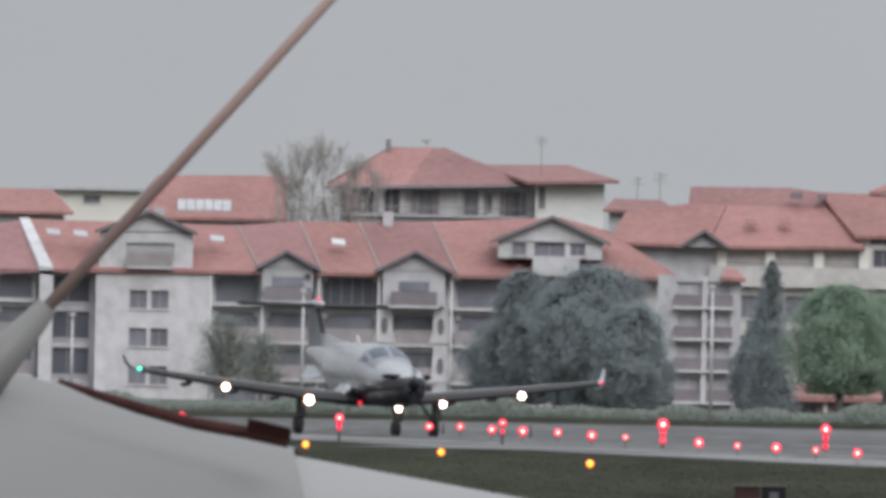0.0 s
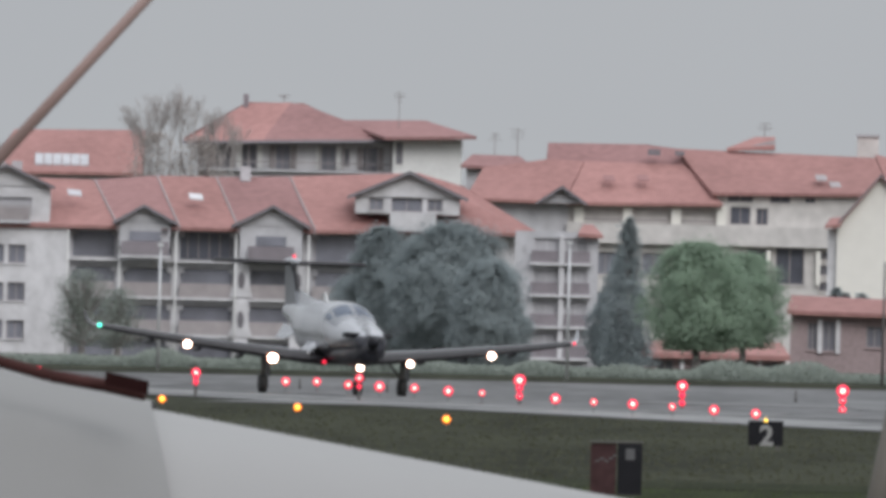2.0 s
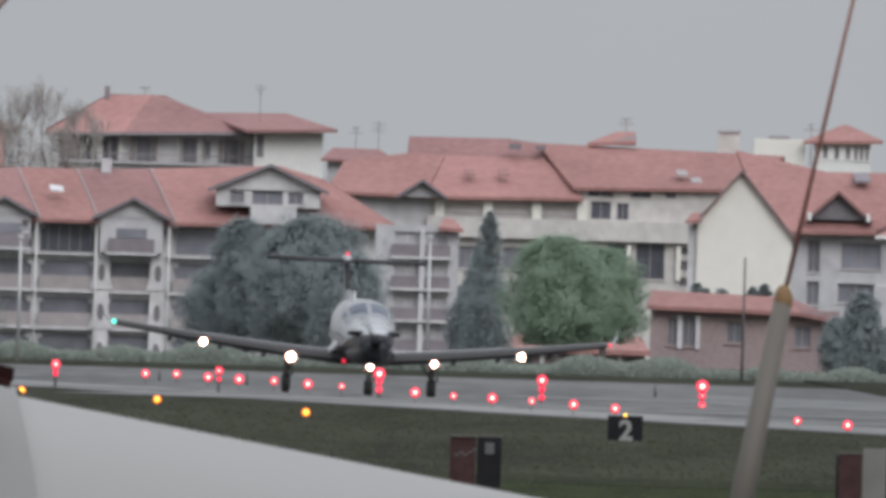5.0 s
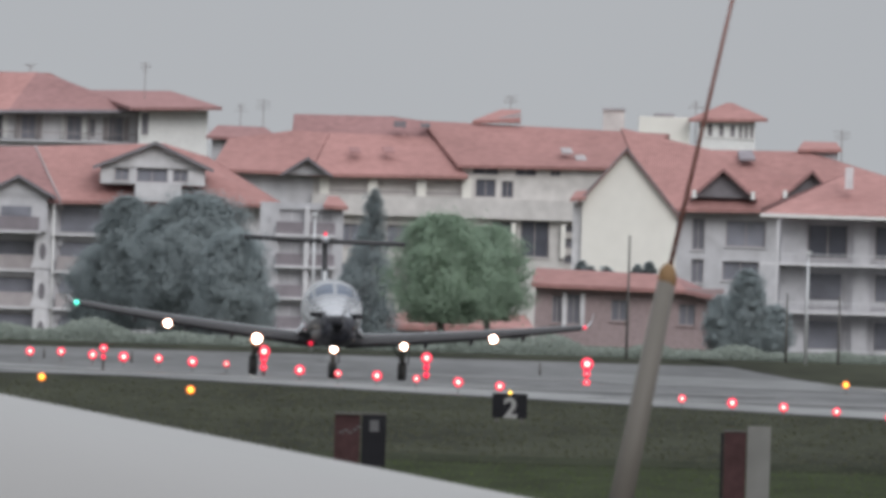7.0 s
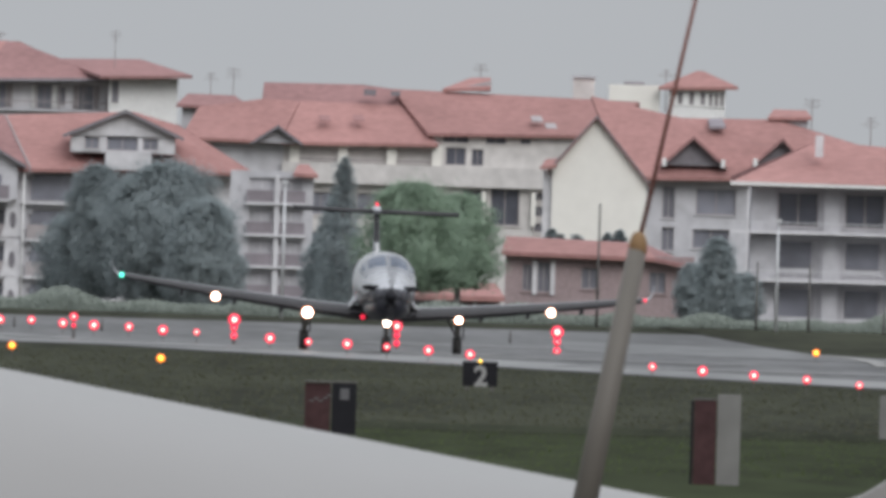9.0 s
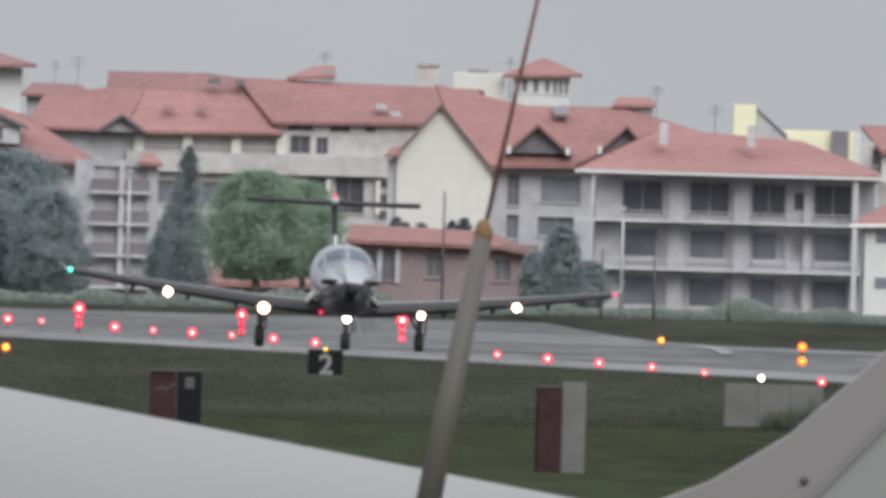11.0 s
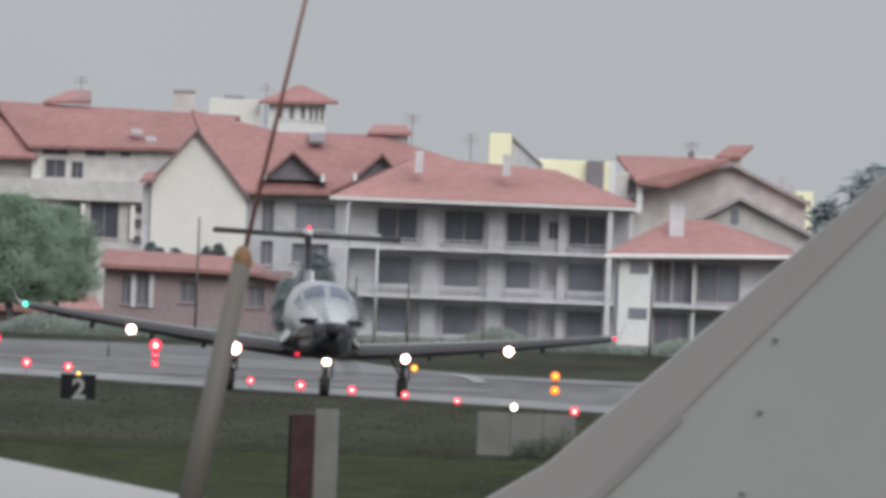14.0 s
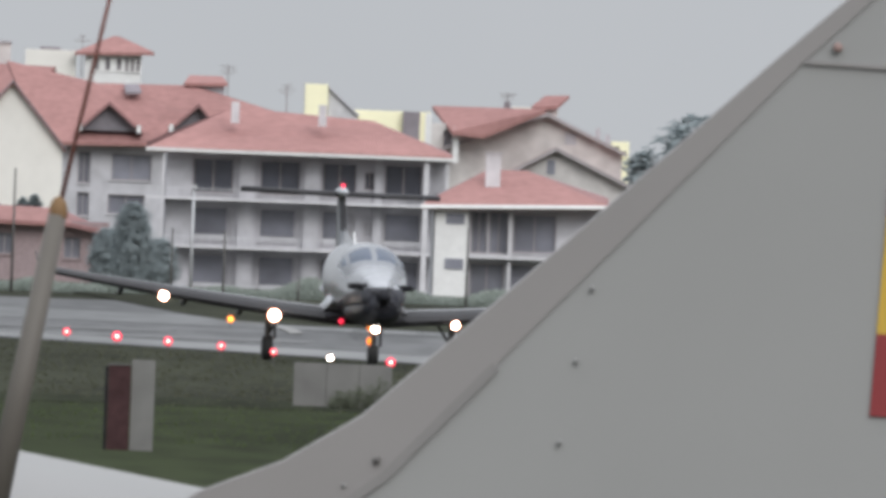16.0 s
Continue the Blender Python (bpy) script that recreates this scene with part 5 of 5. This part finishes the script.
        part("tailplane", ring_loft(bmesh.new(), tp), BOOT, t, "dark tailplane on top of the fin", smooth=True)
    bul = [[Vector((math.cos(a) * r, y, 4.27 + math.sin(a) * r)) for a in [i * math.tau / 12 for i in range(12)]] for y, r in ((6.55, 0.02), (6.8, 0.12), (7.5, 0.16), (8.4, 0.11), (8.9, 0.02))]
    part("tail_bullet", ring_loft(bmesh.new(), bul), SILVER, t, smooth=True)
    # gear
    gear(-2.3, 0.75, 0.31, 1.15, t, "main_gear_leg")
    gear(2.3, 0.75, 0.31, 1.15, t, "main_gear_leg")
    gear(0.0, -3.0, 0.26, 1.25, t, "nose_gear_leg")
    # lights
    for sg in (-1, 1):
        light_unit("landing_light", sg * 5.03, -0.16, 1.46, 0.102, t, None, WARMRING)
    light_unit("landing_light", -2.27, -0.5, 1.12, 0.13, t, None, WARMRING)
    light_unit("landing_light", 2.27, -0.5, 1.10, 0.09, t, None, WARMRING)
    light_unit("taxi_light", 0.0, -3.34, 0.92, 0.092, t, None, WARMRING)
    light_unit("nose_lamp", -0.62, -0.75, 1.06, 0.07, t, REDLAMP)
    light_unit("beacon", 0.0, 7.2, 4.45, 0.055, t, REDLAMP)
    light_unit("position_light", -7.85, 0.3, 1.965, 0.075, t, GREENLAMP)
    light_unit("position_light", 7.85, 0.3, 1.965, 0.055, t, REDLAMP)
    # propeller
    pr = new("propeller")
    pr.parent = t
    pr.location = (0, -5.15, 1.70)
    sp = [[Vector((math.cos(a) * r, y, math.sin(a) * r)) for a in [i * math.tau / 16 for i in range(16)]] for y, r in ((-0.50, 0.02), (-0.40, 0.08), (-0.2, 0.15), (0.08, 0.19))]
    part("spinner", ring_loft(bmesh.new(), sp), BLACK, pr, smooth=True)
    for i in range(4):
        m = Matrix.Rotation(i * math.pi / 2, 3, "Y")
        bl = [[m @ Vector((x * c, y * s, z)) for x, y in ((-1, 0.25), (0, 0.5), (1, -0.25), (0, -0.5))] for z, c, s in ((0.2, 0.03, 0.08), (0.6, 0.045, 0.07), (1.0, 0.045, 0.04), (1.30, 0.03, 0.03))]
        part("blade", ring_loft(bmesh.new(), bl), BOOT, pr)
    return t, pr


plane, propeller = turboprop()


# ---- the parked aircraft close to the camera ----
def parked_aircraft():
    d = 40.0
    k = d / ARC
    o = Vector((0, d, 0))
    t = thing("parked_aircraft", o, "parked white aircraft with grey fin, whip aerials and a flag patch", "aircraft")

    def at(b, e, back=0.0):
        return Vector((b * k, back, EYE.z - e * k))

    def soft_box(c):
        return math.copysign(abs(c) ** 0.6, c)

    # rear body: sections whose top follows a straight falling line
    n = 96
    rings = []
    for i in range(30):
        b = -2600 + i * 190
        top = at(b, 260 + 0.1652 * (b + 924)).z
        r = 0.62 - 0.000055 * (b + 2600)
        yaw = -0.06 * b * k
        rings.append([Vector((b * k, yaw + 0.45 + soft_box(math.cos(a)) * r, top - r + soft_box(math.sin(a)) * r)) for a in [j * math.tau / n for j in range(n)]])
    part("body", ring_loft(bmesh.new(), rings), HULL, t, "glossy white rounded body", smooth=True)
    # grey cover wrapped over the front of the body
    rings = []
    for i in range(26):
        f = i / 25
        rr = []
        for j in range(n + 1):
            a = math.radians(200 - 200 * j / n)
            end = -962 + 82 * (1 - max(0.0, math.sin(a)) ** 3) if math.cos(a) < 0.2 else -962
            b = -2400 + (end + 2400) * f
            top = at(b, 240 + 0.247 * (b + 962)).z
            r = 0.627 - 0.000055 * (b + 2600)
            rr.append(Vector((b * k, -0.06 * b * k + 0.45 + soft_box(math.cos(a)) * r, top - r + soft_box(math.sin(a)) * r)))
        rings.append(rr)
    bm = bmesh.new()
    vs = [[bm.verts.new(p) for p in r] for r in rings]
    for a, b in zip(vs, vs[1:]):
        for i in range(n):
            bm.faces.new((a[i], a[i + 1], b[i + 1], b[i]))
    part("grey_cover", bm, COWL, t, "matt grey cover panel", smooth=True)
    # seal along the cover's top, with a clip
    pts = [at(-1375, 126, 0.1), at(-1310, 149, 0.1), at(-1236, 171, 0.1), at(-1136, 197, 0.1), at(-1036, 212, 0.1), at(-965, 226, 0.1)]
    bm = bmesh.new()
    for a, b, r0, r1 in zip(pts, pts[1:], (0.002, 0.004, 0.0052, 0.0055, 0.006), (0.004, 0.0052, 0.0055, 0.006, 0.006)):
        tube(a, b, r0, r1, 8, bm)
    part("rubber_seal", bm, SEAL, t, smooth=True)
    part("seal_clip", slab([at(-1037, 186, 0.06), at(-960, 202, 0.06), at(-961, 226, 0.06), at(-1038, 210, 0.06)], 0.015, (0, 1, 0)), SEALDARK, t)
    # fin
    y0 = -0.06
    body_at = at
    at = lambda b, e, back=0.0: body_at(b - 10, e, back)
    lead = [(640, 548), (674, 526), (822, 466), (958, 381), (1100, 252), (1307, 62), (1500, -118), (1669, -277), (1790, -387), (2300, -860)]
    out = [at(b, e, y0) for b, e in lead] + [at(2800, -860, y0), at(2800, 900, y0), at(640, 900, y0)]
    part("fin", slab(out, 0.08, (0, 1, 0)), FIN, t, "flat matt grey tail fin")
    inner = [(760, 640), (860, 585), (1002, 483), (1185, 288), (1400, 60), (1715, -274), (1830, -385), (2300, -830)]
    band = [at(b, e, y0 - 0.0025) for b, e in lead] + [at(b, e, y0 - 0.0025) for b, e in inner[::-1]]
    bm = bmesh.new()
    fr = [bm.verts.new(p) for p in band[:len(lead)]]
    bk = [bm.verts.new(p) for p in band[len(lead):][::-1]]
    edge = [bm.verts.new(Vector(p) + Vector((-0.0005, 0.05, 0.0005))) for p in band[:len(lead)]]
    for i in range(len(lead) - 1):
        j0, j1 = min(i, len(bk) - 1), min(i + 1, len(bk) - 1)
        if j0 != j1:
            bm.faces.new((fr[i], fr[i + 1], bk[j1], bk[j0]))
        else:
            bm.faces.new((fr[i], fr[i + 1], bk[j0]))
        bm.faces.new((fr[i], fr[i + 1], edge[i + 1], edge[i]))
    part("leading_edge_strip", bm, FINEDGE, t, "grey strip along the fin's leading edge")
    jo = [(1190, 284), (1002, 485), (905, 560)]
    for (b0, e0), (b1, e1) in zip(jo, jo[1:]):
        part("joint", slab([at(b0 - 6, e0 - 6, y0 - 0.004), at(b0 + 6, e0 + 6, y0 - 0.004), at(b1 + 6, e1 + 6, y0 - 0.004), at(b1 - 6, e1 - 6, y0 - 0.004)], 0.003, (0, 1, 0)), STEP, t)
    part("seam", slab([at(1715, -276, y0 - 0.004), at(1900, -270, y0 - 0.004), at(1900, -264, y0 - 0.004), at(1715, -270, y0 - 0.004)], 0.003, (0, 1, 0)), FINEDGE, t)
    for b, e, r in ((1774, -301, 9), (987, 458, 7), (1356, 141, 5), (1333, 270, 5), (1308, 415, 5), (930, 505, 4)):
        part("rivet", ball(at(b, e, y0 - 0.0045 if r < 7 else y0 - 0.006), r * k, n=12, squash=1.0), ROD if r > 8 else DARKPOLE if r > 6 else RIVET, t, smooth=True)
    # flag patch
    for e0, e1, m in ((-150, -5, FLAGR), (-5, 202, FLAGY), (202, 348, FLAGR)):
        l0, l1 = 1879 - (e0 + 150) * 0.05, 1879 - (e1 + 150) * 0.05
        part("flag_stripe", slab([at(l0, e0, y0 - 0.003), at(2300, e0, y0 - 0.003), at(2300, e1, y0 - 0.003), at(l1, e1, y0 - 0.003)], 0.002, (0, 1, 0)), m, t)
    # whip aerial on a sleeve
    at = body_at
    part("aerial_sleeve", tube(at(285, 660, -0.35), at(394, 45, -0.35), 0.0125, 0.0085, 14), MAST, t, "olive grey aerial sleeve", smooth=True)
    part("sleeve_tip", ball(at(395, 40, -0.35), 0.0086, n=14, squash=1.6), RIB, t, smooth=True)
    part("whip", tube(at(397, 30, -0.35), at(540, -680, -0.35), 0.0022, 0.0014, 8), WIRE, t, "thin reddish whip aerial", smooth=True)
    # leaning rod over the grey cover
    part("rod_base", tube(at(-1600, 230, 0.2), at(-1400, -6, 0.2), 0.030, 0.010, 14), COWL, t, smooth=True)
    part("rod", tube(at(-1404, 0, 0.2), at(-787, -700, 0.2), 0.0058, 0.0042, 12), ROD, t, "brown leaning rod", smooth=True)
    # undercarriage that carries it
    for b in (-1800, 2200):
        top = at(b, 260 + 0.1652 * (b + 924)).z - 0.9
        part("undercarriage_leg", tube((b * k, 0.45, 0), (b * k, 0.45, top), 0.12, 0.10, 10), STEEL, t)


parked_aircraft()


# ---- what moves ----
ROLL = (
    (0, -15.31, 1481.6, 15.7, 0.60),
    (0.5, -14.47, 1475.2, 15.2, 0.67),
    (1, -13.49, 1469.2, 14.8, 0.73),
    (1.5, -12.56, 1463.5, 14.2, 0.80),
    (2, -11.55, 1457.8, 12.9, 0.87),
    (2.5, -10.58, 1452.3, 11.6, 0.93),
    (3, -9.60, 1446.6, 10.2, 1.00),
    (3.5, -8.75, 1441.3, 8.7, 1.01),
    (4, -7.95, 1435.7, 7.5, 1.02),
    (4.5, -6.95, 1429.8, 6.2, 1.04),
    (5, -6.13, 1423.4, 5.0, 1.05),
    (5.5, -5.39, 1416.6, 4.3, 1.06),
    (6, -4.69, 1409.3, 3.7, 1.08),
    (6.5, -4.11, 1401.4, 3.1, 1.09),
    (7, -3.42, 1392.8, 2.5, 1.10),
    (7.5, -2.77, 1383.8, 2.5, 1.10),
    (8, -2.11, 1374.1, 2.5, 1.10),
    (8.5, -1.55, 1363.6, 2.6, 1.10),
    (9, -0.85, 1352.5, 2.6, 1.10),
    (9.5, -0.08, 1340.6, 2.6, 1.10),
    (10, 0.76, 1328.0, 2.6, 1.10),
    (10.5, 1.53, 1314.7, 2.5, 1.10),
    (11, 2.47, 1300.8, 2.6, 1.10),
    (11.5, 3.45, 1285.1, 2.6, 1.11),
    (12, 4.61, 1269.0, 2.6, 1.13),
    (12.5, 5.64, 1252.3, 2.6, 1.14),
    (13, 6.62, 1235.0, 2.6, 1.16),
    (13.5, 7.36, 1217.4, 2.9, 1.17),
    (14, 8.23, 1199.4, 3.3, 1.19),
    (14.5, 9.12, 1181.0, 4.1, 1.20),
    (15, 10.34, 1162.8, 4.6, 1.10),
    (15.5, 11.75, 1144.5, 4.7, 1.00),
    (16, 13.42, 1126.1, 4.7, 0.90),
)


def motions():
    walk(plane, [(t, pose(x, y, 0.0, 0, lean, turn)) for t, x, y, turn, lean in ROLL])
    walk(propeller, [(i / 30, pose(0, -5.15, 1.70, 0, (76 * i) % 360, 0)) for i in range(481)])


motions()
